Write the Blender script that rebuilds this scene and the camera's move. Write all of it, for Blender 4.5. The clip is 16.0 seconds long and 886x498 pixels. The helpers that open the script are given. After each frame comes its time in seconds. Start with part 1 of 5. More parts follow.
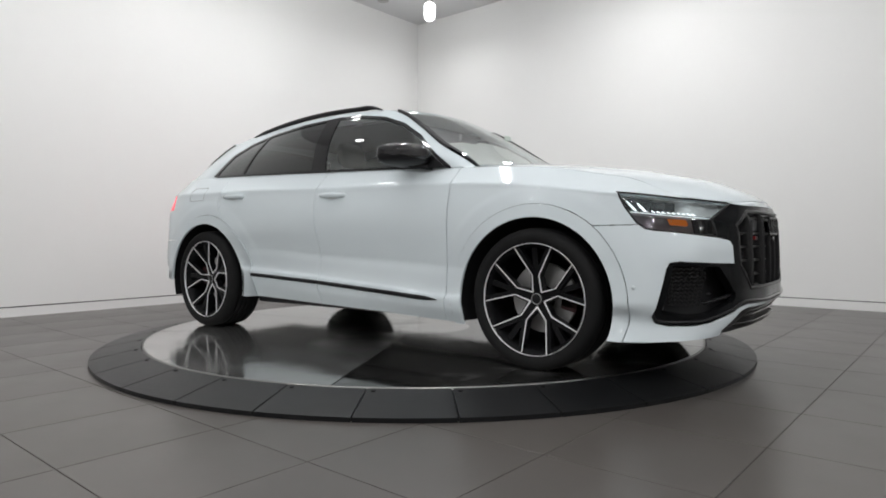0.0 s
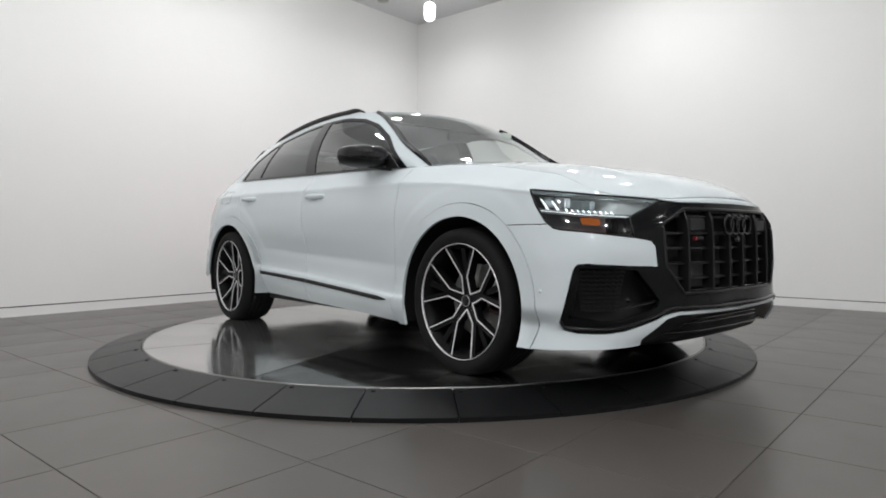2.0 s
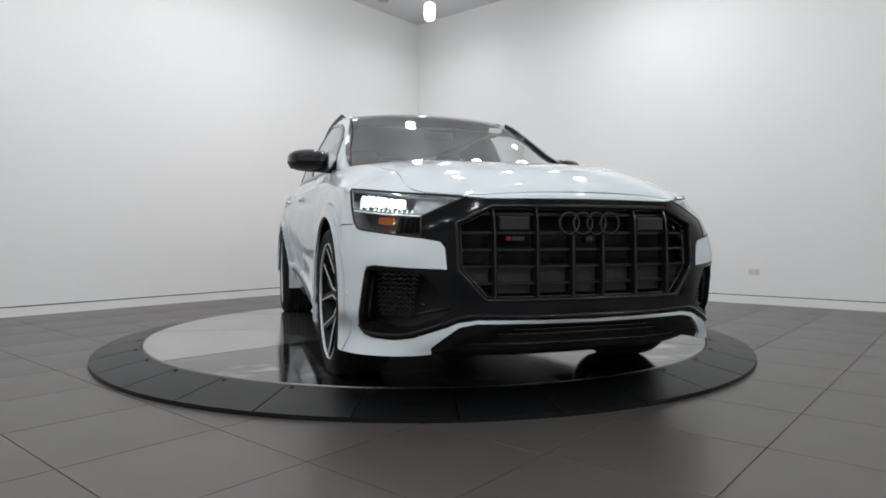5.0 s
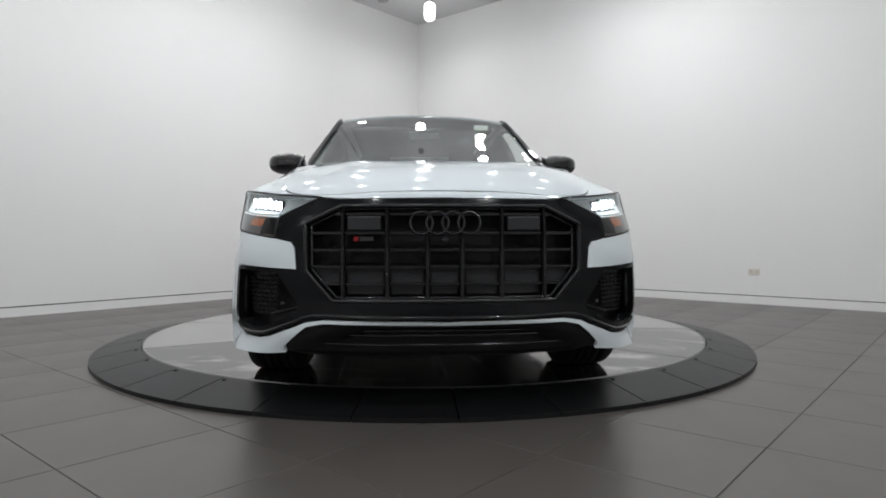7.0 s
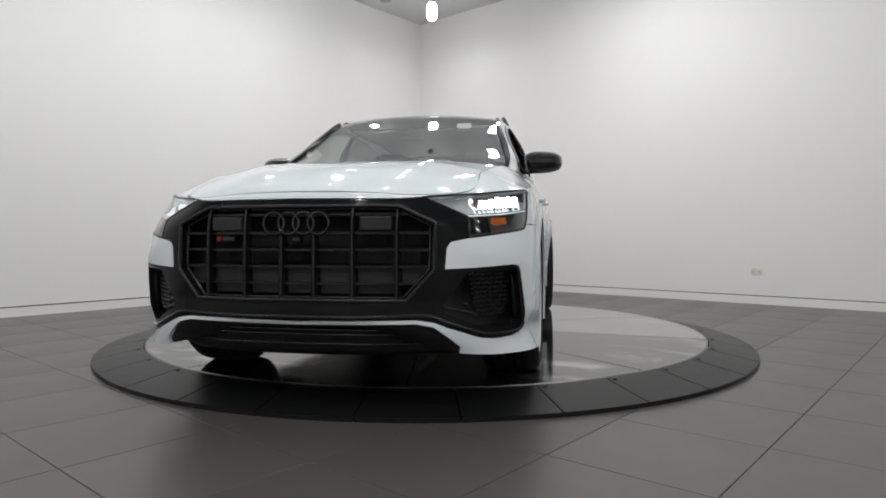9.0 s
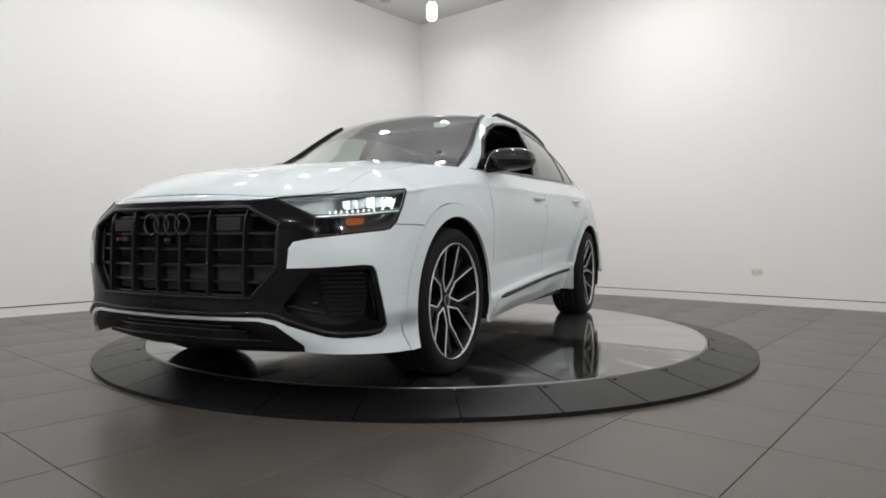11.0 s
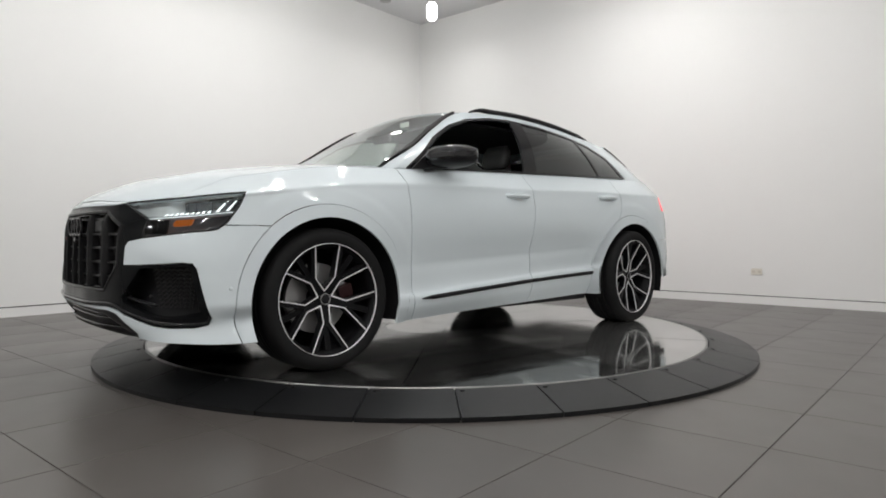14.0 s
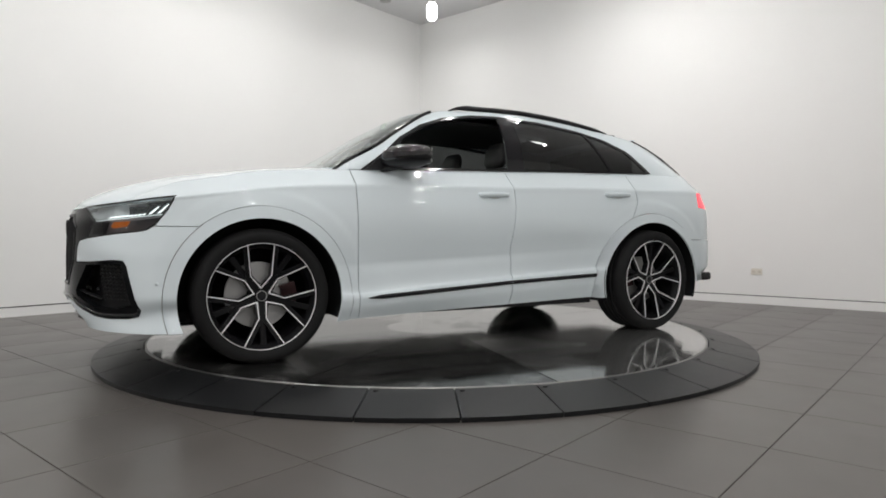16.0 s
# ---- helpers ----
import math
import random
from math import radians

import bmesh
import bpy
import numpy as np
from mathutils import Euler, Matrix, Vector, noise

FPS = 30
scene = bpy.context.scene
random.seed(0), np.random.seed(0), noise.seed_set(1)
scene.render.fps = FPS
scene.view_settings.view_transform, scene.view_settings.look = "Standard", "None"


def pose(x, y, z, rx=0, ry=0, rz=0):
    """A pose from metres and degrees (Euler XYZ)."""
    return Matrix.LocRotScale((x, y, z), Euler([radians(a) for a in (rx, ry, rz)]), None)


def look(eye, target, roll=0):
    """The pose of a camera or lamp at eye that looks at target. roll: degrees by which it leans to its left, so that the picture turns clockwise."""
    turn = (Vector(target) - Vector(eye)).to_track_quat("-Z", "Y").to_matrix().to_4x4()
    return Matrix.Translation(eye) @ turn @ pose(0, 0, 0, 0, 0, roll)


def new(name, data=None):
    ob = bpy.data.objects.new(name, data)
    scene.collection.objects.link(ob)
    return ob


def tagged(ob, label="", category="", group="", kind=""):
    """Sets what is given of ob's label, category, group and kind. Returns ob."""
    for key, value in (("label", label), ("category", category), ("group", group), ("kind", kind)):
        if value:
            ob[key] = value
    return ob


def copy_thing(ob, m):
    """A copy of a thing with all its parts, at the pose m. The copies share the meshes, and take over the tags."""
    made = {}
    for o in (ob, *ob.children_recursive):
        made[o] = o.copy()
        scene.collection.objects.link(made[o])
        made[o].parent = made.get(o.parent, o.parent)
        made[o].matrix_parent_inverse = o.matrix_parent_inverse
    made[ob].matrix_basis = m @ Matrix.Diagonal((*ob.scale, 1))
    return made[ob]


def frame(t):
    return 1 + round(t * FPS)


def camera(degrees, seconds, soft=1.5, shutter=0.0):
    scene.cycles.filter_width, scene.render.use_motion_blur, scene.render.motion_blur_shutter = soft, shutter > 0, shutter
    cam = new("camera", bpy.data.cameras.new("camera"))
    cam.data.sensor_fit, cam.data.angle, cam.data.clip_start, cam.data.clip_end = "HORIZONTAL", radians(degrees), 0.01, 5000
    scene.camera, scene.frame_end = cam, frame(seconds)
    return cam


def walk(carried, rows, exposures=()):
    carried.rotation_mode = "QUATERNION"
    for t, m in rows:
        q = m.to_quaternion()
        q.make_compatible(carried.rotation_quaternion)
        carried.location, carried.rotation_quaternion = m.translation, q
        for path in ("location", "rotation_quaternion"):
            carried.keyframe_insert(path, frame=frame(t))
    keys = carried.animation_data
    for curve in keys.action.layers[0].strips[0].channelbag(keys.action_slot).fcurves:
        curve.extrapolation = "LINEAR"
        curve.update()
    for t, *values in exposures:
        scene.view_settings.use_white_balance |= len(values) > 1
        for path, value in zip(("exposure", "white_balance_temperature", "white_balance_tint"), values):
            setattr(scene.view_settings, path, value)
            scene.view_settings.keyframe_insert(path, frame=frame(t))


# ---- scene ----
# World origin: the turntable's axis, on top of its plate. The floor lies 8 cm lower.
FLOOR = -0.08
CEIL = 4.40
TURN = radians(48.25)  # bearing of the tiles and of the walls

# ---- camera ----
cam = camera(69.7, 16.0, 1.8)
EYE = (0.0, -5.142, 0.7293)


def aim(yaw, pitch):
    """A pose at EYE, turned right by yaw and down by pitch (radians)."""
    way = Vector((math.sin(yaw) * math.cos(pitch), math.cos(yaw) * math.cos(pitch), -math.sin(pitch)))
    return look(EYE, Vector(EYE) + way, -0.08)


EARLY, LATE = aim(0.0255, 0.0194), aim(0.0221, 0.0195)
walk(cam, [(0, EARLY), (8.4, EARLY), (8.9, LATE), (16, LATE)],
     [(0, 0.13, 6380, 10), (3, 0.13, 6380, 10), (5, 0.02, 6230, 10), (9, 0.0, 6400, 10), (11, 0.13, 6530, 10), (16, 0.13, 6530, 10)])

# ---- light ----
world = bpy.data.worlds.new("world")
scene.world = world
world.use_nodes = True
world.node_tree.nodes["Background"].inputs["Color"].default_value = (0.9, 0.95, 1.0, 1)
world.node_tree.nodes["Background"].inputs["Strength"].default_value = 0.05
# Bare bulbs on short stems below the ceiling light the whole room: (x, y) of each.
LAMP_SPOTS = [(0.05, 4.35), (-0.04, 1.67), (-0.05, 0.3), (-0.1, -1.7), (2.0, 2.6), (1.05, 1.5), (1.0, -0.7), (-1.1, 2.4), (-1.2, 0.8), (-1.2, -0.9),
              (-2.45, 1.9), (-2.35, 0.4), (2.3, 1.6), (2.25, 0.1), (-2.4, -2.4), (0.1, -3.7), (2.3, -1.9), (-1.2, -4.9), (1.3, -5.2),
              (-3.6, -0.6), (3.6, -0.8), (3.6, -3.2), (-3.6, -3.4), (-2.6, -6.2), (0.1, -7.0), (2.8, -6.6), (5.0, -4.8), (-5.0, -4.6)]
LAMP_BOTTOM = 3.93
LAMP_WATTS, NEAR_WATTS, REAR_WATTS = 12.0, 6.5, 29.5  # over the car, just before it, and over the aisle
WALL_ROW = {(-1.1, 2.4): 13, (2.0, 2.6): 4, (2.3, 1.6): 13, (-2.35, 0.4): 13, (2.25, 0.1): 13, (-3.6, -0.6): 14, (3.6, -0.8): 14, (0.05, 4.35): 8, (-2.45, 1.9): 3}  # bulbs that lean to the walls, watts


def lamp_discs():
    """The bright lower end of every bulb; those near the two long walls lean towards them."""
    u, n = Vector((math.cos(TURN), math.sin(TURN), 0)), Vector((math.sin(TURN), -math.cos(TURN), 0))
    for x, y in LAMP_SPOTS:
        data = bpy.data.lights.new("bulb_light", "AREA")
        data.shape, data.size, data.color = "DISK", 0.12, (1.0, 0.985, 0.965)
        data.energy = WALL_ROW.get((x, y), LAMP_WATTS if y > -0.5 else NEAR_WATTS if y > -4 else REAR_WATTS)
        where = Vector((x, y, LAMP_BOTTOM - 0.012))
        target = Vector((x, y, 0))
        if WALL_ROW.get((x, y), 0) > 8:
            target += (u if x > 0 else -n) * 2.7 + Vector((0, 0, 0.7))
        new("bulb_light", data).matrix_world = look(where, target)


# ---- materials ----
def material(name, colour, rough=0.5, metal=0.0, vary=0.0, scale=8.0, bump=0.0, bump_scale=60.0, coat=0.0, rough_vary=0.0, emit=0.0,
             emit_colour=None, transmission=0.0, alpha=1.0, random=0.0, ior=1.45, depth=0.01):
    m = bpy.data.materials.new(name)
    m.use_nodes = True
    nodes, links = m.node_tree.nodes, m.node_tree.links
    b = nodes["Principled BSDF"]
    b.inputs["Base Color"].default_value = (*colour, 1)
    b.inputs["Roughness"].default_value = rough
    b.inputs["Metallic"].default_value = metal
    b.inputs["Coat Weight"].default_value = coat
    b.inputs["Coat Roughness"].default_value = 0.03
    b.inputs["Transmission Weight"].default_value = transmission
    b.inputs["IOR"].default_value = ior
    b.inputs["Alpha"].default_value = alpha
    if emit:
        b.inputs["Emission Color"].default_value = (*(emit_colour or colour), 1)
        b.inputs["Emission Strength"].default_value = emit
    where = nodes.new("ShaderNodeTexCoord")

    def speckle(size, detail=4.0):
        n = nodes.new("ShaderNodeTexNoise")
        n.inputs["Scale"].default_value = size
        n.inputs["Detail"].default_value = detail
        links.new(where.outputs["Object"], n.inputs["Vector"])
        return n

    if vary or random:
        base, dark, light = nodes.new("ShaderNodeMix"), [c * (1 - vary) for c in colour], [min(1, c * (1 + vary)) for c in colour]
        base.data_type = "RGBA"
        base.inputs[6].default_value, base.inputs[7].default_value = (*dark, 1), (*light, 1)
        fine, coarse = speckle(scale * 7), speckle(scale)
        mean = nodes.new("ShaderNodeMath")
        mean.operation = "MULTIPLY_ADD"
        links.new(fine.outputs["Fac"], mean.inputs[0])
        mean.inputs[1].default_value = 0.4
        wide = nodes.new("ShaderNodeMath")
        wide.operation = "MULTIPLY"
        wide.inputs[1].default_value = 0.6
        links.new(coarse.outputs["Fac"], wide.inputs[0])
        links.new(wide.outputs[0], mean.inputs[2])
        last = mean
        if random:
            info, add = nodes.new("ShaderNodeObjectInfo"), nodes.new("ShaderNodeMath")
            add.operation = "MULTIPLY_ADD"
            links.new(info.outputs["Random"], add.inputs[0])
            add.inputs[1].default_value = random
            links.new(mean.outputs[0], add.inputs[2])
            last = add
        links.new(last.outputs[0], base.inputs[0])
        links.new(base.outputs[2], b.inputs["Base Color"])
    if rough_vary:
        ramp = nodes.new("ShaderNodeMapRange")
        ramp.inputs["To Min"].default_value, ramp.inputs["To Max"].default_value = rough - rough_vary, rough + rough_vary
        ramp.inputs["From Min"].default_value, ramp.inputs["From Max"].default_value = 0.1, 0.9
        links.new(speckle(scale * 0.7, 6.0).outputs["Fac"], ramp.inputs["Value"])
        links.new(ramp.outputs[0], b.inputs["Roughness"])
    if bump:
        bm_node = nodes.new("ShaderNodeBump")
        bm_node.inputs["Strength"].default_value, bm_node.inputs["Distance"].default_value = bump, depth
        links.new(speckle(bump_scale, 6.0).outputs["Fac"], bm_node.inputs["Height"])
        links.new(bm_node.outputs[0], b.inputs["Normal"])
    return m


WALL = material("wall_paint", (0.86, 0.86, 0.85), 0.75, vary=0.015, scale=0.8, bump=0.08, bump_scale=90)
CEILING = material("ceiling_paint", (0.70, 0.70, 0.71), 0.8, vary=0.03, scale=1.0)
TILE = material("grey_porcelain", (0.084, 0.076, 0.070), 0.32, vary=0.16, scale=2.2, bump=0.02, bump_scale=300, rough_vary=0.10, random=0.2)
GROUT = material("grout", (0.045, 0.038, 0.034), 0.9, vary=0.2)
RUBBER = material("ramp_rubber", (0.0090, 0.0094, 0.0102), 0.36, vary=0.22, scale=5, bump=0.15, bump_scale=160, random=0.3)
def plate_surface(name, dark_reach):
    """Brushed sheet metal: dried blotches dull it, a thin wet layer polishes it; every wedge is worn a little
    differently.
    dark_reach says how far a darker tone spreads from the middle."""
    m = bpy.data.materials.new(name)
    m.use_nodes = True
    nodes, links = m.node_tree.nodes, m.node_tree.links
    b = nodes["Principled BSDF"]
    b.inputs["Metallic"].default_value = 0.9
    where, info = nodes.new("ShaderNodeTexCoord"), nodes.new("ShaderNodeObjectInfo")

    def noise(size, detail, twist, stretch=(1, 1, 1)):
        place, n = nodes.new("ShaderNodeMapping"), nodes.new("ShaderNodeTexNoise")
        place.inputs["Scale"].default_value = stretch
        links.new(where.outputs["Object"], place.inputs["Vector"])
        links.new(place.outputs[0], n.inputs["Vector"])
        n.inputs["Scale"].default_value, n.inputs["Detail"].default_value, n.inputs["Distortion"].default_value = size, detail, twist
        return n.outputs["Fac"]

    def band(value, lo, hi, to_lo, to_hi):
        r = nodes.new("ShaderNodeMapRange")
        for k, v in (("From Min", lo), ("From Max", hi), ("To Min", to_lo), ("To Max", to_hi)):
            r.inputs[k].default_value = v
        links.new(value, r.inputs["Value"])
        return r.outputs[0]

    def math_node(kind, a, b_value):
        n = nodes.new("ShaderNodeMath")
        n.operation = kind
        links.new(a, n.inputs[0])
        if isinstance(b_value, float):
            n.inputs[1].default_value = b_value
        else:
            links.new(b_value, n.inputs[1])
        return n.outputs[0]
    blotch = band(noise(1.1, 4.0, 0.7, (1, 1.6, 1)), 0.46, 0.66, 0.0, 1.0)
    grime = noise(7.0, 6.0, 0.2)
    worn = band(info.outputs["Random"], 0.0, 1.0, 0.03, 0.10)
    rough = math_node("ADD", math_node("ADD", worn, band(grime, 0.3, 0.7, -0.02, 0.04)), band(blotch, 0, 1, 0.0, 0.07))
    links.new(rough, b.inputs["Roughness"])
    tone = nodes.new("ShaderNodeMix")
    tone.data_type = "RGBA"
    tone.inputs[6].default_value, tone.inputs[7].default_value = (0.42, 0.42, 0.41, 1), (0.66, 0.66, 0.65, 1)
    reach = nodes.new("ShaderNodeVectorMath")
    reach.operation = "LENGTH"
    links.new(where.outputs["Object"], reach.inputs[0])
    # a darker tone that thins out towards the rim, with ragged borders
    mid_dark = band(math_node("SUBTRACT", noise(1.6, 6.0, 1.2, (1.5, 0.8, 1)), math_node("MULTIPLY", reach.outputs["Value"], 0.16)), 0.25 - dark_reach, 0.36 - dark_reach, 0.0, 1.0)
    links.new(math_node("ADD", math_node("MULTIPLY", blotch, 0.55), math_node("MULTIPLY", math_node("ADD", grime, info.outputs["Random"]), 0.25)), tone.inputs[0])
    toned = nodes.new("ShaderNodeMix")
    toned.data_type = "RGBA"
    toned.inputs[7].default_value = (0.055, 0.055, 0.053, 1)
    links.new(tone.outputs[2], toned.inputs[6])
    links.new(math_node("MULTIPLY", mid_dark, 0.85), toned.inputs[0])
    links.new(toned.outputs[2], b.inputs["Base Color"])
    return m


PLATE, DARK_PLATE = plate_surface("worn_wet_plate", -0.20), plate_surface("dark_plate", 0.19)
STEEL = material("edge_steel", (0.32, 0.32, 0.31), 0.35, metal=1.0, vary=0.1)
PAINT = material("white_paint", (0.725, 0.795, 0.828), 0.5, coat=1.0)
PAINT.node_tree.nodes["Principled BSDF"].inputs["Specular IOR Level"].default_value = 0.0
BLACK_GLOSS = material("gloss_black", (0.008, 0.008, 0.010), 0.10, coat=0.35)
BLACK_MATT = material("black_plastic", (0.010, 0.010, 0.0115), 0.42, vary=0.15, scale=30, bump=0.1, bump_scale=400, depth=0.001)
RUBBER.node_tree.nodes["Principled BSDF"].inputs["Specular IOR Level"].default_value = 0.26
BLACK_MATT.node_tree.nodes["Principled BSDF"].inputs["Specular IOR Level"].default_value = 0.32
BLACK_DEEP = material("dark_void", (0.004, 0.004, 0.005), 0.8)
TYRE = material("tyre_rubber", (0.009, 0.009, 0.0095), 0.75, vary=0.25, scale=14, bump=0.15, bump_scale=200, depth=0.002)
TYRE.node_tree.nodes["Principled BSDF"].inputs["Specular IOR Level"].default_value = 0.3
SILVER = material("bright_alloy", (0.93, 0.93, 0.94), 0.30, metal=0.25)
GREY_METAL = material("brake_metal", (0.44, 0.44, 0.44), 0.4, metal=0.8, vary=0.15, scale=20)
RED = material("red_lens", (0.6, 0.03, 0.05), 0.2, emit=0.8, emit_colour=(1.0, 0.10, 0.13))
ORANGE = material("amber_marker", (0.9, 0.25, 0.03), 0.3, emit=1.0, emit_colour=(1.0, 0.27, 0.04))
BEAM = material("headlight_glow", (1, 1, 1), 0.3, emit=110, emit_colour=(0.85, 0.97, 1.0))
GUIDE = material("light_guide", (0.8, 0.82, 0.84), 0.3, emit=0.35, emit_colour=(0.92, 0.98, 1.0))
DRL = material("running_light", (1, 1, 1), 0.3, emit=0.9, emit_colour=(0.92, 0.98, 1.0))
BULB = material("bulb_glow", (1, 1, 1), 0.3, emit=9.2, emit_colour=(1.0, 0.99, 0.97))
IVORY = material("outlet_plastic", (0.74, 0.71, 0.64), 0.4)
IVORY_DARK = material("socket_plastic", (0.62, 0.58, 0.51), 0.4)
SPOKE_BLACK = material("spoke_black", (0.006, 0.006, 0.007), 0.4)
SPOKE_BLACK.node_tree.nodes["Principled BSDF"].inputs["Specular IOR Level"].default_value = 0.2


def pane_material(name, tint, mirror=0.05, blur=0.015):
    """Thin glass: tinted see-through, with a mirror sheen that grows towards grazing views."""
    m = bpy.data.materials.new(name)
    m.use_nodes = True
    nodes, links = m.node_tree.nodes, m.node_tree.links
    nodes.remove(nodes["Principled BSDF"])
    mix, see, shine, edge = (nodes.new(k) for k in ("ShaderNodeMixShader", "ShaderNodeBsdfTransparent", "ShaderNodeBsdfGlossy", "ShaderNodeLayerWeight"))
    see.inputs["Color"].default_value = (*tint, 1)
    shine.inputs["Roughness"].default_value = blur
    shine.inputs["Color"].default_value = (0.95, 0.97, 0.97, 1)
    edge.inputs["Blend"].default_value = 0.5
    power, gain = nodes.new("ShaderNodeMath"), nodes.new("ShaderNodeMath")
    power.operation, gain.operation = "POWER", "MULTIPLY_ADD"
    links.new(edge.outputs["Facing"], power.inputs[0])
    power.inputs[1].default_value = 3.6
    links.new(power.outputs[0], gain.inputs[0])
    gain.inputs[1].default_value, gain.inputs[2].default_value = 1.0 - mirror, mirror
    links.new(gain.outputs[0], mix.inputs[0])
    links.new(see.outputs[0], mix.inputs[1])
    links.new(shine.outputs[0], mix.inputs[2])
    links.new(mix.outputs[0], nodes["Material Output"].inputs["Surface"])
    return m


WINDSCREEN = pane_material("windscreen_glass", (0.76, 0.84, 0.80), 0.23)
FRONT_PANE = pane_material("front_door_glass", (0.66, 0.74, 0.71), 0.17)
REAR_PANE = pane_material("privacy_glass", (0.06, 0.065, 0.065), 0.085)
LENS = pane_material("headlight_lens", (0.86, 0.90, 0.90), 0.04)
SMOKED = pane_material("smoked_lens", (0.20, 0.20, 0.205), 0.03, 0.06)
CABIN = material("cabin_grey", (0.045, 0.046, 0.048), 0.8, vary=0.1, scale=20)
LEATHER = material("seat_leather", (0.07, 0.07, 0.072), 0.55, vary=0.1, scale=25, bump=0.1, bump_scale=250, depth=0.002)
LAMP_BOWL = material("lamp_bowl", (0.55, 0.56, 0.57), 0.35, metal=0.2)
LAMP_BLACK = material("lamp_box_black", (0.012, 0.012, 0.013), 0.5)
CHROME = material("lamp_chrome", (0.6, 0.62, 0.63), 0.12, metal=1.0)
BADGE_RED = material("badge_red", (0.20, 0.008, 0.010), 0.3)
SHEET = material("paper_sheet", (0.7, 0.78, 0.72), 0.7)


# ---- mesh tools ----
def part(name, bm, mat, parent=None, label="", smooth=False, at=None):
    me = bpy.data.meshes.new(name)
    bm.to_mesh(me)
    bm.free()
    for m in mat if isinstance(mat, (list, tuple)) else [mat]:
        me.materials.append(m)
    if smooth:
        for p in me.polygons:
            p.use_smooth = True
    ob = new(name, me)
    if parent:
        ob.parent = parent
    if at is not None:
        ob.matrix_basis = at
    if label:
        ob["label"] = label
    return ob


def add_box(bm, lo, hi, m=None, bevel=0.0):
    made = bmesh.ops.create_cube(bm, size=1.0)["verts"]
    for v in made:
        v.co = Vector([lo[i] + (v.co[i] + 0.5) * (hi[i] - lo[i]) for i in range(3)])
        if m is not None:
            v.co = m @ v.co
    if bevel:
        edges = list({e for v in made for e in v.link_edges})
        bmesh.ops.bevel(bm, geom=edges, offset=bevel, segments=2, affect="EDGES", profile=0.5)
    return bm


def box(lo, hi, m=None, bevel=0.0):
    return add_box(bmesh.new(), lo, hi, m, bevel)


def lathe(profile, steps=48, bm=None, m=None):
    """Turns a profile of (radius, height) round the y axis: height runs along y."""
    bm = bm or bmesh.new()
    rings = []
    for k in range(steps):
        a = 2 * math.pi * k / steps
        ring = []
        for r, h in profile:
            p = Vector((r * math.cos(a), h, r * math.sin(a)))
            ring.append(bm.verts.new(m @ p if m is not None else p))
        rings.append(ring)
    for k in range(steps):
        a, b = rings[k], rings[(k + 1) % steps]
        for i in range(len(profile) - 1):
            bm.faces.new((a[i], a[i + 1], b[i + 1], b[i]))
    return bm


def prism(outline, lo, hi, bm=None, to=None):
    """A plate: a 2D outline, extruded from lo to hi. to(u, v, h) gives the point."""
    bm = bm or bmesh.new()
    to = to or (lambda u, v, h: (u, v, h))
    a = [bm.verts.new(to(u, v, lo)) for u, v in outline]
    b = [bm.verts.new(to(u, v, hi)) for u, v in outline]
    n = len(outline)
    bm.faces.new(a[::-1]), bm.faces.new(b)
    for i in range(n):
        bm.faces.new((a[i], a[(i + 1) % n], b[(i + 1) % n], b[i]))
    bmesh.ops.recalc_face_normals(bm, faces=bm.faces)
    return bm


def tube(path, radius, bm=None, sides=8, flat=1.0, closed=False):
    """A rod along a path of points; flat squeezes it upright."""
    bm = bm or bmesh.new()
    pts = [Vector(p) for p in path]
    rings = []
    for i, p in enumerate(pts):
        d = (pts[(i + 1) % len(pts)] - pts[i - 1]) if closed else (pts[min(i + 1, len(pts) - 1)] - pts[max(i - 1, 0)])
        d.normalize()
        side = d.cross(Vector((0, 0, 1)))
        side = side.normalized() if side.length > 1e-4 else Vector((1, 0, 0))
        up = side.cross(d)
        r = radius[i] if isinstance(radius, (list, tuple)) else radius
        rings.append([bm.verts.new(p + side * (r * math.cos(2 * math.pi * k / sides)) + up * (r * flat * math.sin(2 * math.pi * k / sides))) for k in range(sides)])
    count = len(rings)
    for i in range(count if closed else count - 1):
        a, b = rings[i], rings[(i + 1) % count]
        for k in range(sides):
            bm.faces.new((a[k], a[(k + 1) % sides], b[(k + 1) % sides], b[k]))
    if not closed:
        bm.faces.new(rings[0][::-1]), bm.faces.new(rings[-1])
    bmesh.ops.recalc_face_normals(bm, faces=bm.faces)
    return bm


def spline(points, knots, at):
    """Smooth curve through points (n, k) at the knots, sampled at the values given."""
    p, t, at = np.asarray(points, float), np.asarray(knots, float), np.asarray(at, float)
    d = np.diff(p, axis=0) / np.diff(t)[:, None]
    m = np.empty_like(p)
    m[0], m[-1] = d[0], d[-1]
    h = np.diff(t)[:, None]
    m[1:-1] = (d[:-1] * h[1:] + d[1:] * h[:-1]) / (h[1:] + h[:-1])
    i = np.clip(np.searchsorted(t, at, "right") - 1, 0, len(t) - 2)
    w = (t[i + 1] - t[i])[:, None]
    s = ((at - t[i])[:, None]) / w
    return ((1 + 2 * s) * (1 - s) ** 2) * p[i] + (s * (1 - s) ** 2) * w * m[i] + (s * s * (3 - 2 * s)) * p[i + 1] + (s * s * (s - 1)) * w * m[i + 1]


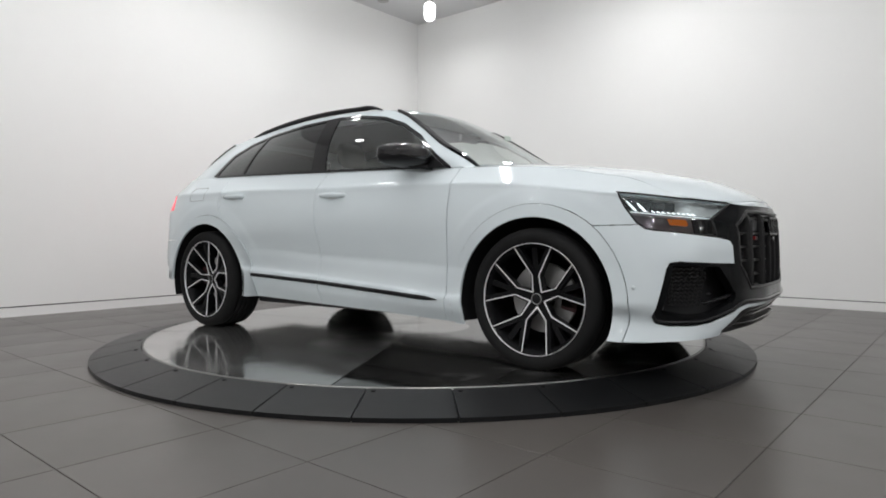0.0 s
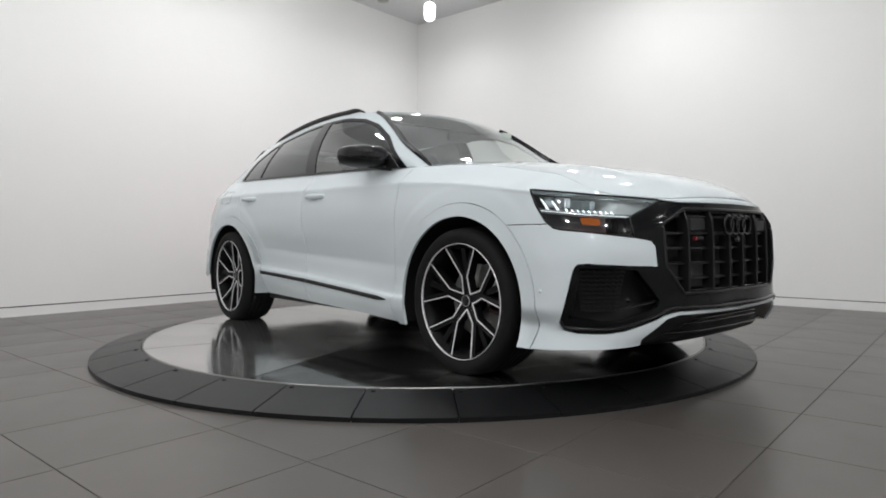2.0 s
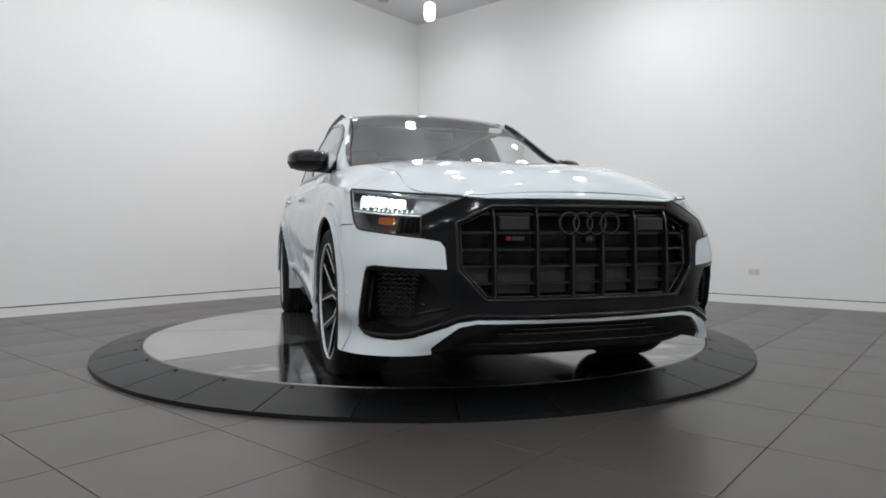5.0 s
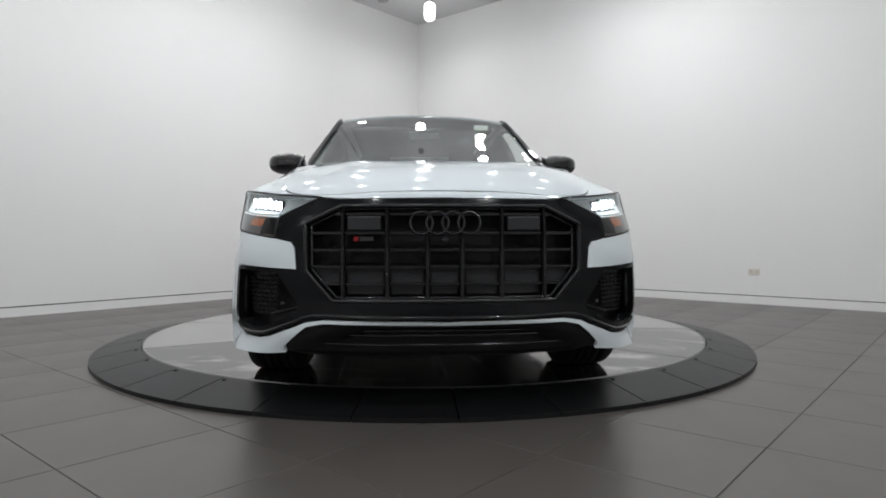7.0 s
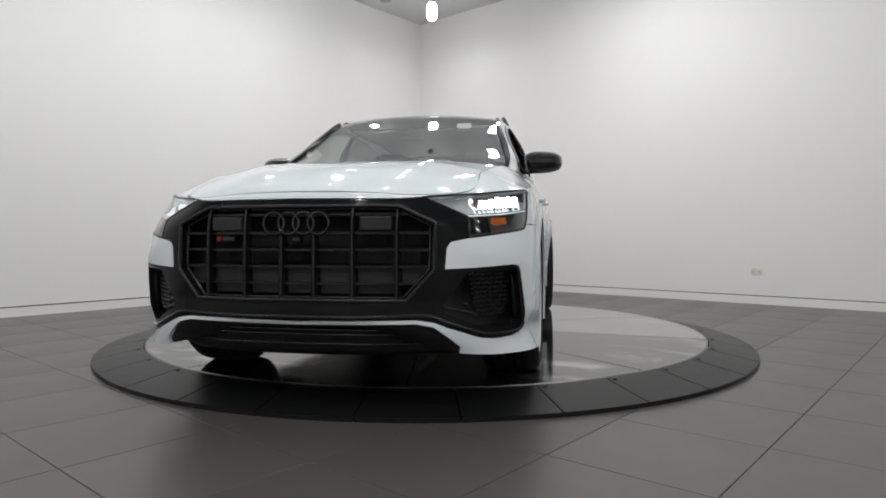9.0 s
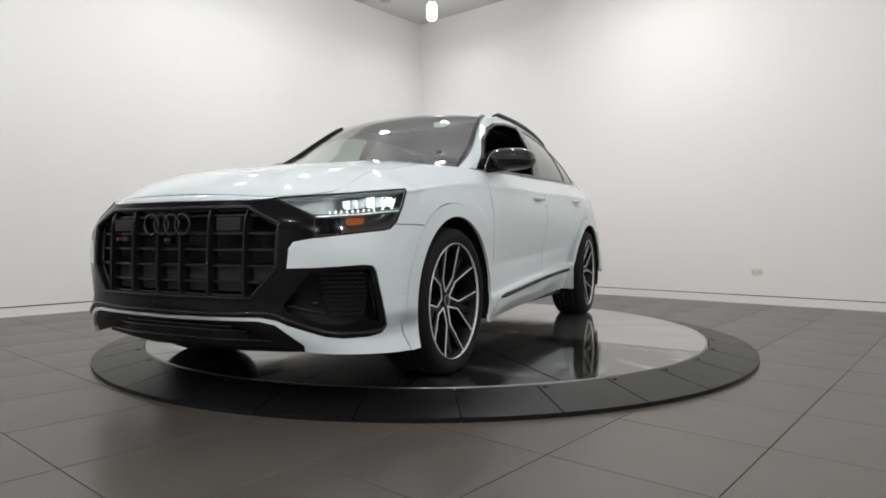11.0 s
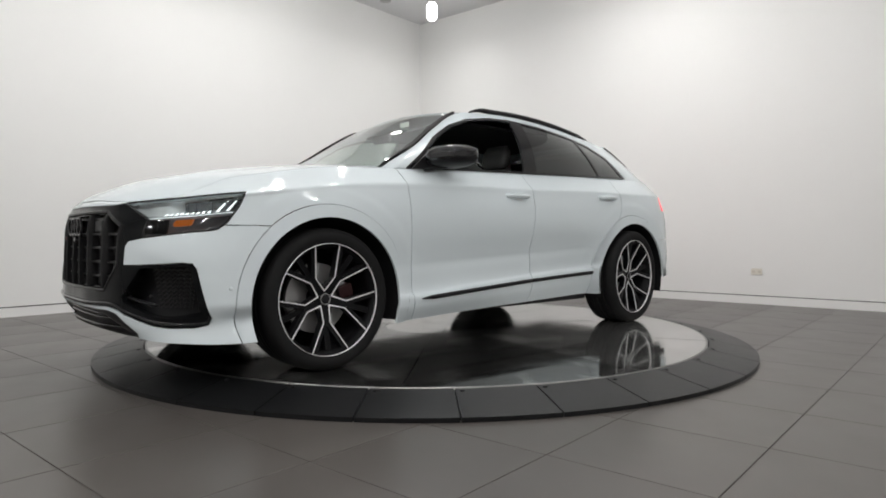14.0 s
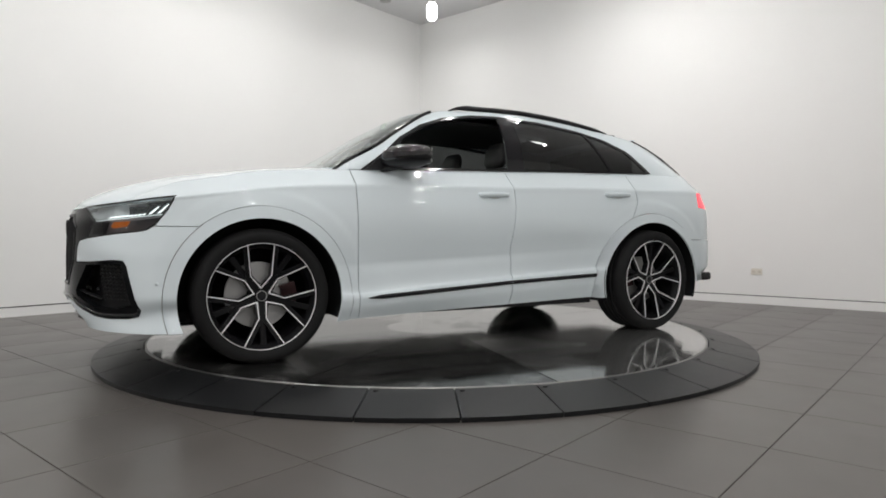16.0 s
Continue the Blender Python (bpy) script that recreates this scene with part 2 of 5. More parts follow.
# ---- room ----
LEFT_WALL, RIGHT_WALL = -4.09, 4.36  # across the tiles, along the tiles
U, N = Vector((math.cos(TURN), math.sin(TURN), 0)), Vector((math.sin(TURN), -math.cos(TURN), 0))
GRID = Matrix(((U.x, N.x, 0, 0), (U.y, N.y, 0, 0), (0, 0, 1, 0), (0, 0, 0, 1)))  # local x along U, y along N
FAR_U, FAR_N = -8.6, 8.4  # the sides behind the camera


def room():
    def wall(name, lo, hi, label):
        tagged(part(name, box(lo, hi, GRID), WALL), label, "wall", kind="structure")
    t, b = 0.15, 0.012
    wall("wall_west", (FAR_U, LEFT_WALL - t, FLOOR), (RIGHT_WALL + t, LEFT_WALL, CEIL), "plain matt white painted showroom wall")
    wall("wall_north", (RIGHT_WALL, LEFT_WALL, FLOOR), (RIGHT_WALL + t, FAR_N, CEIL), "plain matt white painted wall with an outlet")
    wall("wall_south", (FAR_U - t, LEFT_WALL - t, FLOOR), (FAR_U, FAR_N + t, CEIL), "plain white wall closing the showroom")
    wall("wall_east", (FAR_U, FAR_N, FLOOR), (RIGHT_WALL + t, FAR_N + t, CEIL), "plain white wall closing the showroom")
    tagged(part("ceiling", box((FAR_U - t, LEFT_WALL - t, CEIL), (RIGHT_WALL + t, FAR_N + t, CEIL + 0.15), GRID), CEILING), "light grey painted flat ceiling", "ceiling", kind="structure")
    h = 0.094
    for name, lo, hi in (("baseboard_west", (FAR_U, LEFT_WALL, FLOOR), (RIGHT_WALL - b, LEFT_WALL + b, FLOOR + h)),
                         ("baseboard_north", (RIGHT_WALL - b, LEFT_WALL, FLOOR), (RIGHT_WALL, FAR_N, FLOOR + h))):
        tagged(part(name, box(lo, hi, GRID, 0.002), WALL), "white flush baseboard with a dark reveal above it", "baseboard", kind="structure")
    # no groove is cut: black strips stand in for the reveal's shadow
    for name, lo, hi in (("trim_west", (FAR_U, LEFT_WALL, FLOOR + h), (RIGHT_WALL, LEFT_WALL + 0.004, FLOOR + h + 0.010)),
                         ("trim_north", (RIGHT_WALL - 0.004, LEFT_WALL, FLOOR + h), (RIGHT_WALL, FAR_N, FLOOR + h + 0.010))):
        tagged(part(name, box(lo, hi, GRID), BLACK_MATT), "thin black strip painted as the shadow line above the baseboard", "trim", kind="structure")


def floor_tiles():
    size, joint = 0.612, 0.0035
    base = tagged(part("floor", box((FAR_U, LEFT_WALL, FLOOR - 0.2), (RIGHT_WALL, FAR_N, FLOOR - 0.004), GRID), GROUT), "dark grout bed under grey porcelain floor tiles", "floor", kind="structure")
    off_u, off_n = 0.030, -0.256
    cells = []
    for i in range(math.floor((FAR_U - off_u) / size), math.ceil((RIGHT_WALL - off_u) / size) + 1):
        for j in range(math.floor((LEFT_WALL - off_n) / size), math.ceil((FAR_N - off_n) / size) + 1):
            lo = (max(off_u + i * size, FAR_U), max(off_n + j * size, LEFT_WALL))
            hi = (min(off_u + (i + 1) * size, RIGHT_WALL), min(off_n + (j + 1) * size, FAR_N))
            if hi[0] - lo[0] > 0.03 and hi[1] - lo[1] > 0.03:
                cells.append((lo, hi))
    centre = lambda c: GRID @ Vector(((c[0][0] + c[1][0]) / 2, (c[0][1] + c[1][1]) / 2, 0))
    near = [c for c in cells if -5.2 < centre(c).x < 5.6 and -4.6 < centre(c).y < 6.0][:300]
    keep = {id(c) for c in near}
    rest = bmesh.new()
    shared = {}
    for c in cells:
        (u0, n0), (u1, n1) = c
        j = joint / 2
        if id(c) in keep:
            key = (round(u1 - u0, 3), round(n1 - n0, 3))
            if key not in shared:
                bm = box((j, j, -0.012), (u1 - u0 - j, n1 - n0 - j, 0))
                bmesh.ops.bevel(bm, geom=[e for e in bm.edges if all(v.co.z > -0.001 for v in e.verts)], offset=0.0012, segments=1, affect="EDGES")
                me = bpy.data.meshes.new("tile")
                bm.to_mesh(me)
                bm.free()
                me.materials.append(TILE)
                shared[key] = me
            ob = new("tile", shared[key])
            ob.parent = base
            ob.matrix_basis = GRID @ Matrix.Translation((u0, n0, FLOOR))
        else:
            add_box(rest, (u0 + j, n0 + j, FLOOR - 0.012), (u1 - j, n1 - j, FLOOR), GRID)
    tagged(part("tile_field", rest, TILE, base), kind="stuff")


def outlet():
    here = GRID @ Matrix.Translation((RIGHT_WALL, 1.347, 0.306))
    thing = tagged(new("power_outlet"), "small ivory double power outlet set in the wall", "outlet")
    thing.matrix_basis = here
    part("cover_plate", box((-0.008, -0.062, -0.038), (0, 0.062, 0.038), None, 0.003), IVORY, thing)
    for y in (-0.032, 0.032):
        part("socket", box((-0.010, y - 0.017, -0.014), (-0.0075, y + 0.017, 0.014), None, 0.001), IVORY_DARK, thing)


def pendants():
    """Lit bulbs that hang from the ceiling on short stems."""
    spin = pose(0, 0, 0, 90)
    first = tagged(new("pendant_lamp"), "lit white cylinder bulb hanging from the ceiling", "lamp", "ceiling bulbs")
    part("bulb", lathe([(0.0, 0.0), (0.045, 0.004), (0.07, 0.03), (0.078, 0.09), (0.078, 0.22), (0.06, 0.25), (0, 0.25)], 16, None, spin), BULB, first, "glowing white glass", True)
    part("socket", lathe([(0, 0.25), (0.042, 0.25), (0.045, 0.30), (0.02, 0.32), (0.0, 0.32)], 16, None, spin), GREY_METAL, first, "", True)
    part("stem", lathe([(0.014, 0.32), (0.014, CEIL - LAMP_BOTTOM - 0.02), (0.06, CEIL - LAMP_BOTTOM - 0.02), (0.06, CEIL - LAMP_BOTTOM)], 12, None, spin), GREY_METAL, first, "", True)
    for k, (x, y) in enumerate(LAMP_SPOTS):
        here = pose(x, y, LAMP_BOTTOM)
        if k == 0:
            first.matrix_basis = here
        else:
            copy_thing(first, here)


def ceiling_spot():
    thing = tagged(new("ceiling_spot"), "small dark round fitting fixed to the ceiling", "ceiling fitting")
    spin = pose(0, 0, 0, 90)
    part("can", lathe([(0.0, -0.012), (0.082, -0.012), (0.082, 0.12), (0.0, 0.12)], 20, None, spin), GREY_METAL, thing, "", True)
    part("stem", lathe([(0.012, 0.12), (0.012, 0.2)], 8, None, spin), GREY_METAL, thing, "", True)
    thing.matrix_basis = pose(-0.634, 4.29, CEIL - 0.2)


# ---- turntable ----
PLATE_R, RAMP_R = 2.088, 2.398
ANGLES = [(0, -37.42), (0.5, -39.8), (1, -43.03), (1.5, -46.7), (2, -50.52), (2.5, -54.32), (3, -58.11), (3.5, -61.86), (4, -65.6), (4.2, -67.08),
          (6.3, -82.28), (6.5, -83.74), (7, -87.33), (7.5, -90.92), (8, -94.48), (8.5, -98.09), (9, -101.92), (9.2, -103.41), (11.3, -119.68),
          (11.5, -121.18), (12, -124.91), (12.5, -128.64), (13, -132.35), (13.5, -136.05), (14, -139.73), (14.5, -143.4), (15, -147.1), (15.5, -150.82), (16, -154.57)]


def arc_piece(r0, r1, a0, a1, z00, z01, zb, steps, bm=None):
    """A flat or sloping ring piece: z00 at r0, z01 at r1, underside at zb."""
    bm = bm or bmesh.new()
    rows = []
    for k in range(steps + 1):
        a = radians(a0 + (a1 - a0) * k / steps)
        c, s = math.cos(a), math.sin(a)
        rows.append([bm.verts.new((r * c, r * s, z)) for r, z in ((r0, zb), (r0, z00), (r1, z01), (r1, zb))])
    for a, b in zip(rows, rows[1:]):
        for i in range(4):
            bm.faces.new((a[i], a[(i + 1) % 4], b[(i + 1) % 4], b[i]))
    bm.faces.new(rows[0]), bm.faces.new(rows[-1][::-1])
    bmesh.ops.recalc_face_normals(bm, faces=bm.faces)
    return bm


def turntable():
    plate = tagged(new("turntable_plate"), "round polished grey metal turntable plate in wedges, wet-looking", "turntable")
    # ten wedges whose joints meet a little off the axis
    hub, edge, first = Vector((-0.085, 0.0)), PLATE_R - 0.013, -99.6

    def rim_point(a):
        d = Vector((math.cos(a), math.sin(a)))
        b = hub.dot(d)
        return hub + d * (-b + math.sqrt(b * b - hub.length_squared + edge * edge))
    for k in range(10):
        a0, a1 = radians(first + 36 * k + 0.13), radians(first + 36 * k + 35.87)
        turns = [a0 + (a1 - a0) * i / 18 for i in range(19)]
        ring = [hub + Vector((math.cos(a), math.sin(a))) * 0.42 for a in turns] + [rim_point(a) for a in reversed(turns)]
        part("plate_wedge", prism([tuple(p) for p in ring], -0.02, 0), DARK_PLATE if k in (1, 2, 3, 4) else PLATE, plate)
    bm = bmesh.new()
    bmesh.ops.create_circle(bm, cap_ends=True, segments=64, radius=0.417, matrix=Matrix.Translation((hub.x, hub.y, 0)))
    part("hub_cover", bm, PLATE, plate)
    part("edge_ring", lathe([(PLATE_R - 0.012, -0.02), (PLATE_R - 0.012, 0.001), (PLATE_R - 0.002, 0.001), (PLATE_R - 0.002, -0.03)], 160, None, pose(0, 0, 0, 90)), STEEL, plate, "bright steel rim", True)
    bm = bmesh.new()
    bmesh.ops.create_circle(bm, cap_ends=True, segments=96, radius=PLATE_R - 0.01)
    for v in bm.verts:
        v.co.z = -0.012
    part("under_plate", bm, BLACK_MATT, plate)
    ring = tagged(new("turntable_ramp"), "sloped black rubber ramp ring in segments round the turntable", "ramp")
    step = 360 / 32
    part("ring_bed", lathe([(PLATE_R + 0.004, FLOOR), (PLATE_R + 0.004, -0.012), (RAMP_R - 0.03, FLOOR + 0.006), (RAMP_R - 0.03, FLOOR)], 132, None, pose(0, 0, 0, 90)), BLACK_DEEP, ring)
    mesh = None
    for k in range(32):
        turn = pose(0, 0, 0, 0, 0, -97.95 + step * k)
        if mesh is None:
            ob = part("ramp_segment", arc_piece(PLATE_R + 0.006, RAMP_R, 0.09, step - 0.09, -0.002, FLOOR + 0.022, FLOOR, 8), RUBBER, ring, at=turn)
            mesh = ob.data
        else:
            ob = new("ramp_segment", mesh)
            ob.parent, ob.matrix_basis = ring, turn
        screw = part("screw", lathe([(0, 0.002), (0.011, 0.002), (0.013, -0.004)], 12, None, pose(0, 0, 0, 90)), BLACK_DEEP, ob)
        a = radians(1.0)
        screw.matrix_basis = pose((PLATE_R + 0.035) * math.cos(a), (PLATE_R + 0.035) * math.sin(a), -0.006)
    return plate


# ---- car ----
# Car space: x forward, y to its left, z up from the plate; the origin lies midway between the axles.
CAR_AT = (0.0157, -0.0401, 0.0)  # from the turntable's axis
AXLE, HUB_Z, TYRE_R, RIM_R = 1.4975, 0.387, 0.392, 0.306
ARCHES = (AXLE - 0.02, -AXLE - 0.015)  # middles of the wheel openings

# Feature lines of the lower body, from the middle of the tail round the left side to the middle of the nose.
LINES = dict(
    bottom=[(-2.36, 0, .38), (-2.34, .45, .38), (-2.27, .72, .385), (-2.12, .86, .39), (-1.95, .91, .36), (-1.5, .93, .28), (-1.05, .87, .268), (-.25, .885, .25),
            (.45, .92, .236), (.92, .955, .224), (1.5, .965, .21), (1.93, .990, .205), (2.145, .922, .21), (2.37, .67, .235), (2.42, .30, .30), (2.42, 0, .30)],
    rocker=[(-2.44, 0, .45), (-2.42, .45, .45), (-2.34, .73, .45), (-2.17, .90, .45), (-1.97, .955, .43), (-1.5, .975, .40), (-1.05, .925, .40), (-.25, .935, .36),
            (.45, .965, .335), (.92, .99, .315), (1.5, .99, .32), (1.93, .955, .325), (2.145, .902, .305), (2.42, .64, .335), (2.50, .30, .375), (2.505, 0, .375)],
    ledge=[(-2.46, 0, .50), (-2.44, .45, .50), (-2.36, .74, .50), (-2.19, .905, .50), (-1.98, .96, .50), (-1.5, .98, .50), (-1.05, .93, .485), (-.25, .935, .445),
           (.45, .965, .405), (.92, .985, .375), (1.5, .99, .42), (1.93, .985, .40), (2.15, .933, .40), (2.42, .63, .46), (2.50, .30, .46), (2.51, 0, .46)],
    hollow=[(-2.47, 0, .60), (-2.45, .45, .60), (-2.37, .74, .60), (-2.20, .90, .60), (-1.98, .955, .60), (-1.5, .975, .60), (-1.05, .928, .63), (-.25, .915, .60),
            (.45, .93, .57), (.92, .955, .55), (1.5, .985, .55), (1.93, .98, .50), (2.18, .92, .52), (2.425, .62, .59), (2.50, .30, .60), (2.51, 0, .60)],
    waist=[(-2.47, 0, .74), (-2.45, .45, .74), (-2.37, .73, .74), (-2.20, .89, .74), (-1.98, .95, .74), (-1.5, .97, .74), (-1.05, .955, .77), (-.25, .953, .76),
           (.45, .957, .75), (.92, .968, .74), (1.5, .985, .72), (1.93, .972, .66), (2.20, .905, .65), (2.42, .62, .69), (2.495, .30, .72), (2.505, 0, .72)],
    shoulder=[(-2.47, 0, .94), (-2.45, .45, .94), (-2.38, .70, .94), (-2.22, .86, .94), (-1.98, .93, .94), (-1.5, .955, .94), (-1.05, .95, .93), (-.25, .955, .92),
              (.45, .958, .91), (.92, .962, .90), (1.5, .965, .90), (1.93, .95, .86), (2.17, .86, .82), (2.41, .60, .80), (2.485, .30, .82), (2.495, 0, .82)],
    upper=[(-2.42, 0, 1.12), (-2.40, .42, 1.12), (-2.34, .66, 1.11), (-2.20, .81, 1.10), (-1.98, .885, 1.10), (-1.5, .925, 1.09), (-1.05, .925, 1.09), (-.25, .925, 1.07),
           (.45, .925, 1.06), (.92, .93, 1.05), (1.5, .93, 1.01), (1.93, .935, .95), (2.19, .74, .925), (2.385, .51, .897), (2.45, .28, .905), (2.465, 0, .906)],
    belt=[(-2.28, 0, 1.265), (-2.27, .38, 1.26), (-2.22, .58, 1.25), (-2.12, .70, 1.24), (-1.95, .76, 1.235), (-1.5, .815, 1.215), (-1.05, .83, 1.205), (-.25, .835, 1.185),
          (.45, .84, 1.16), (.92, .81, 1.152), (1.5, .755, 1.118), (1.91, .71, 1.045), (2.17, .70, .94), (2.365, .50, .908), (2.435, .27, .918), (2.45, 0, .922)],
)
HOOD_MIDDLE = [(1.045, 1.212), (1.47, 1.166), (1.86, 1.116), (2.18, 1.055), (2.37, .98), (2.43, .941), (2.45, .922)]
# Greenhouse sections: belt, roof edge and middle line, from the tail to the cowl.
SECTIONS = [((-2.12, .70, 1.24), (-2.25, .55, 1.262), (-2.30, 0, 1.27)), ((-1.95, .76, 1.235), (-2.0, .56, 1.40), (-2.05, 0, 1.41)),
            ((-1.62, .80, 1.225), (-1.70, .575, 1.515), (-1.74, 0, 1.545)), ((-1.25, .825, 1.21), (-1.30, .61, 1.572), (-1.30, 0, 1.61)),
            ((-.6, .835, 1.19), (-.65, .645, 1.627), (-.65, 0, 1.657)), ((-.05, .84, 1.175), (-.05, .65, 1.632), (-.05, 0, 1.667)),
            ((.35, .84, 1.162), (.25, .63, 1.597), (.28, 0, 1.645)), ((.62, .835, 1.153), (.50, .68, 1.455), (.58, 0, 1.50)),
            ((.78, .825, 1.15), (.70, .735, 1.32), (.84, 0, 1.345)), ((.93, .812, 1.148), (.925, .765, 1.196), (1.09, 0, 1.205)),
            ((1.04, .79, 1.10), (1.02, .75, 1.13), (1.18, 0, 1.15))]


def chords(rows):
    """Common knots for curves that run side by side."""
    rows = np.asarray(rows, float)
    return np.concatenate([[0], np.cumsum(np.linalg.norm(np.diff(rows, axis=1), axis=2).mean(0))])


def flared(piece, xc):
    """Lets an arch trim stand out from the body round its wheel."""
    pts = []
    for p in piece[0]:
        w = min(1.0, max(0.0, (ARCH_OUT - math.hypot(p.x - xc, p.z - ARCH_Z)) / .016))
        q = p.copy()
        reach = .990 if xc > 0 or p.x < xc else .955 + .035 * min(1.0, max(0.0, (p.z - .45) / .30))
        q.y += .003 + w * max(0.0, reach - p.y)
        pts.append(q)
    return pts, piece[1], piece[2]


def eased(row, i):
    """Adds a point after the i-th, to keep the curve straight up to the next one."""
    row = np.asarray(row, float)
    return np.insert(row, i + 1, row[i] * .35 + row[i + 1] * .65, axis=0)


def lower_grid():
    rows = [eased(r, 10) for r in LINES.values()]
    ledge, hollow = rows[2], rows[3]
    step = ledge * .75 + hollow * .25  # a small shelf along the foot of the doors
    step[6:10] = ledge[6:10] + np.array((0, -.013, .012))
    waist = rows[4]
    rows = np.array(rows[:3] + [step, step * .2 + hollow * .8, hollow, hollow * .8 + waist * .2] + rows[4:6] + [rows[6] * .8 + rows[5] * .2, rows[6], rows[6] * .85 + rows[7] * .15, rows[7]])
    k = chords(rows)
    at = np.linspace(0, k[-1], 233)
    rows = np.array([spline(r, k, at) for r in rows])
    levels = chords(rows.transpose(1, 0, 2))
    up = np.linspace(0, levels[-1], 91)
    grid = np.array([spline(rows[:, i], levels, up) for i in range(rows.shape[1])])
    grid[0, :, 1] = grid[-1, :, 1] = 0
    # soft blisters over the wheels
    for xc in ARCHES:
        r = np.hypot(grid[:, :, 0] - xc, grid[:, :, 2] - 0.375)
        fade = np.clip((0.655 - r) / 0.05, 0, 1)
        fade = fade * fade * (3 - 2 * fade) * np.clip((grid[:, :, 2] - 0.45) / 0.2, 0, 1) * (grid[:, :, 1] > .7)
        grid[:, :, 1] += 0.005 * fade
    return grid


def hood_grid():
    edge = eased(LINES["belt"], 10)[9:]
    k = chords([edge])
    at = np.linspace(0, k[-1], 90)
    e = spline(edge, k, at)
    mid = eased([(x, 0, z) for x, z in HOOD_MIDDLE], 1)
    c = spline(mid, k, at)
    w = np.linspace(0, 1, 26)
    grid = e[:, None] + (c - e)[:, None] * w[None, :, None]
    grid[:, :, 2] = e[:, None, 2] + (c - e)[:, None, 2] * (1 - (1 - w[None, :]) ** 3.0)
    # two soft power-dome creases
    lift = 0.006 * np.exp(-((grid[:, :, 1] - 0.42) / 0.05) ** 2) * np.clip((2.3 - grid[:, :, 0]) / 0.4, 0, 1)
    grid[:, :, 2] += lift
    return grid


def cabin_grids():
    rows = np.array(SECTIONS, float).transpose(1, 0, 2)
    k = chords(rows)
    at = np.linspace(0, k[-1], 170)
    belt, cant, mid = (spline(r, k, at) for r in rows)
    w = np.linspace(0, 1, 26)
    side = belt[:, None] + (cant - belt)[:, None] * w[None, :, None]
    side[:, :, 1] += 0.10 * (cant - belt)[:, None, 2] * np.sin(math.pi * w)[None, :]
    w = np.linspace(0, 1, 36)
    top = cant[:, None] + (mid - cant)[:, None] * w[None, :, None]
    top[:, :, 2] = cant[:, None, 2] + (mid - cant)[:, None, 2] * (1 - (1 - w[None, :]) ** 2.2)
    top[:, :, 0] = cant[:, None, 0] + (mid - cant)[:, None, 0] * (1 - (1 - w[None, :]) ** 2.0)
    return side, top


def sheet(grid, sign=1):
    """A half surface as bmesh, with its smooth normals kept in a vertex layer."""
    g = np.asarray(grid)
    du, dv = np.gradient(g, axis=0), np.gradient(g, axis=1)
    n = np.cross(du, dv) * sign
    n /= np.linalg.norm(n, axis=2, keepdims=True) + 1e-12
    bm = bmesh.new()
    layer = bm.verts.layers.float_vector.new("smooth_normal")
    verts = []
    for i in range(g.shape[0]):
        row = []
        for j in range(g.shape[1]):
            v = bm.verts.new(g[i, j])
            v[layer] = Vector(n[i, j])
            row.append(v)
        verts.append(row)
    for i in range(g.shape[0] - 1):
        for j in range(g.shape[1] - 1):
            q = (verts[i][j], verts[i + 1][j], verts[i + 1][j + 1], verts[i][j + 1])
            bm.faces.new(q if sign > 0 else q[::-1])
    bmesh.ops.remove_doubles(bm, verts=bm.verts, dist=1e-5)
    return bm


# Views: the two directions whose dot products give the drawn coordinates. DIAGONAL looks at the front corner: (x - y, z).
SIDE = (Vector((1, 0, 0)), Vector((0, 0, 1)))
FRONT = (Vector((0, 1, 0)), Vector((0, 0, 1)))
TOP = (Vector((1, 0, 0)), Vector((0, 1, 0)))
DIAGONAL = (Vector((1, -1, 0)), Vector((0, 0, 1)))


def score(bm, outline, view, where, closed=True):
    """Cuts the mesh along an outline drawn in a view, in the faces that where() picks."""
    a, b = view
    n = len(outline)
    for i in range(n if closed else n - 1):
        p, q = outline[i], outline[(i + 1) % n]
        lo = (min(p[0], q[0]) - .03, min(p[1], q[1]) - .03)
        hi = (max(p[0], q[0]) + .03, max(p[1], q[1]) + .03)
        faces = []
        for f in bm.faces:
            m = f.calc_center_median()
            if lo[0] < m.dot(a) < hi[0] and lo[1] < m.dot(b) < hi[1] and where(m):
                faces.append(f)
        if not faces:
            continue
        normal = a * -(q[1] - p[1]) + b * (q[0] - p[0])
        co = a * (p[0] / a.length_squared) + b * (p[1] / b.length_squared)
        geom = set(faces)
        for f in faces:
            geom.update(f.edges), geom.update(f.verts)
        bmesh.ops.bisect_plane(bm, geom=list(geom), dist=1e-5, plane_co=co, plane_no=normal)


def inside(outline, u, v):
    odd = False
    n = len(outline)
    for i in range(n):
        (x0, y0), (x1, y1) = outline[i], outline[(i + 1) % n]
        if (y0 > v) != (y1 > v) and u < x0 + (v - y0) * (x1 - x0) / (y1 - y0):
            odd = not odd
    return odd


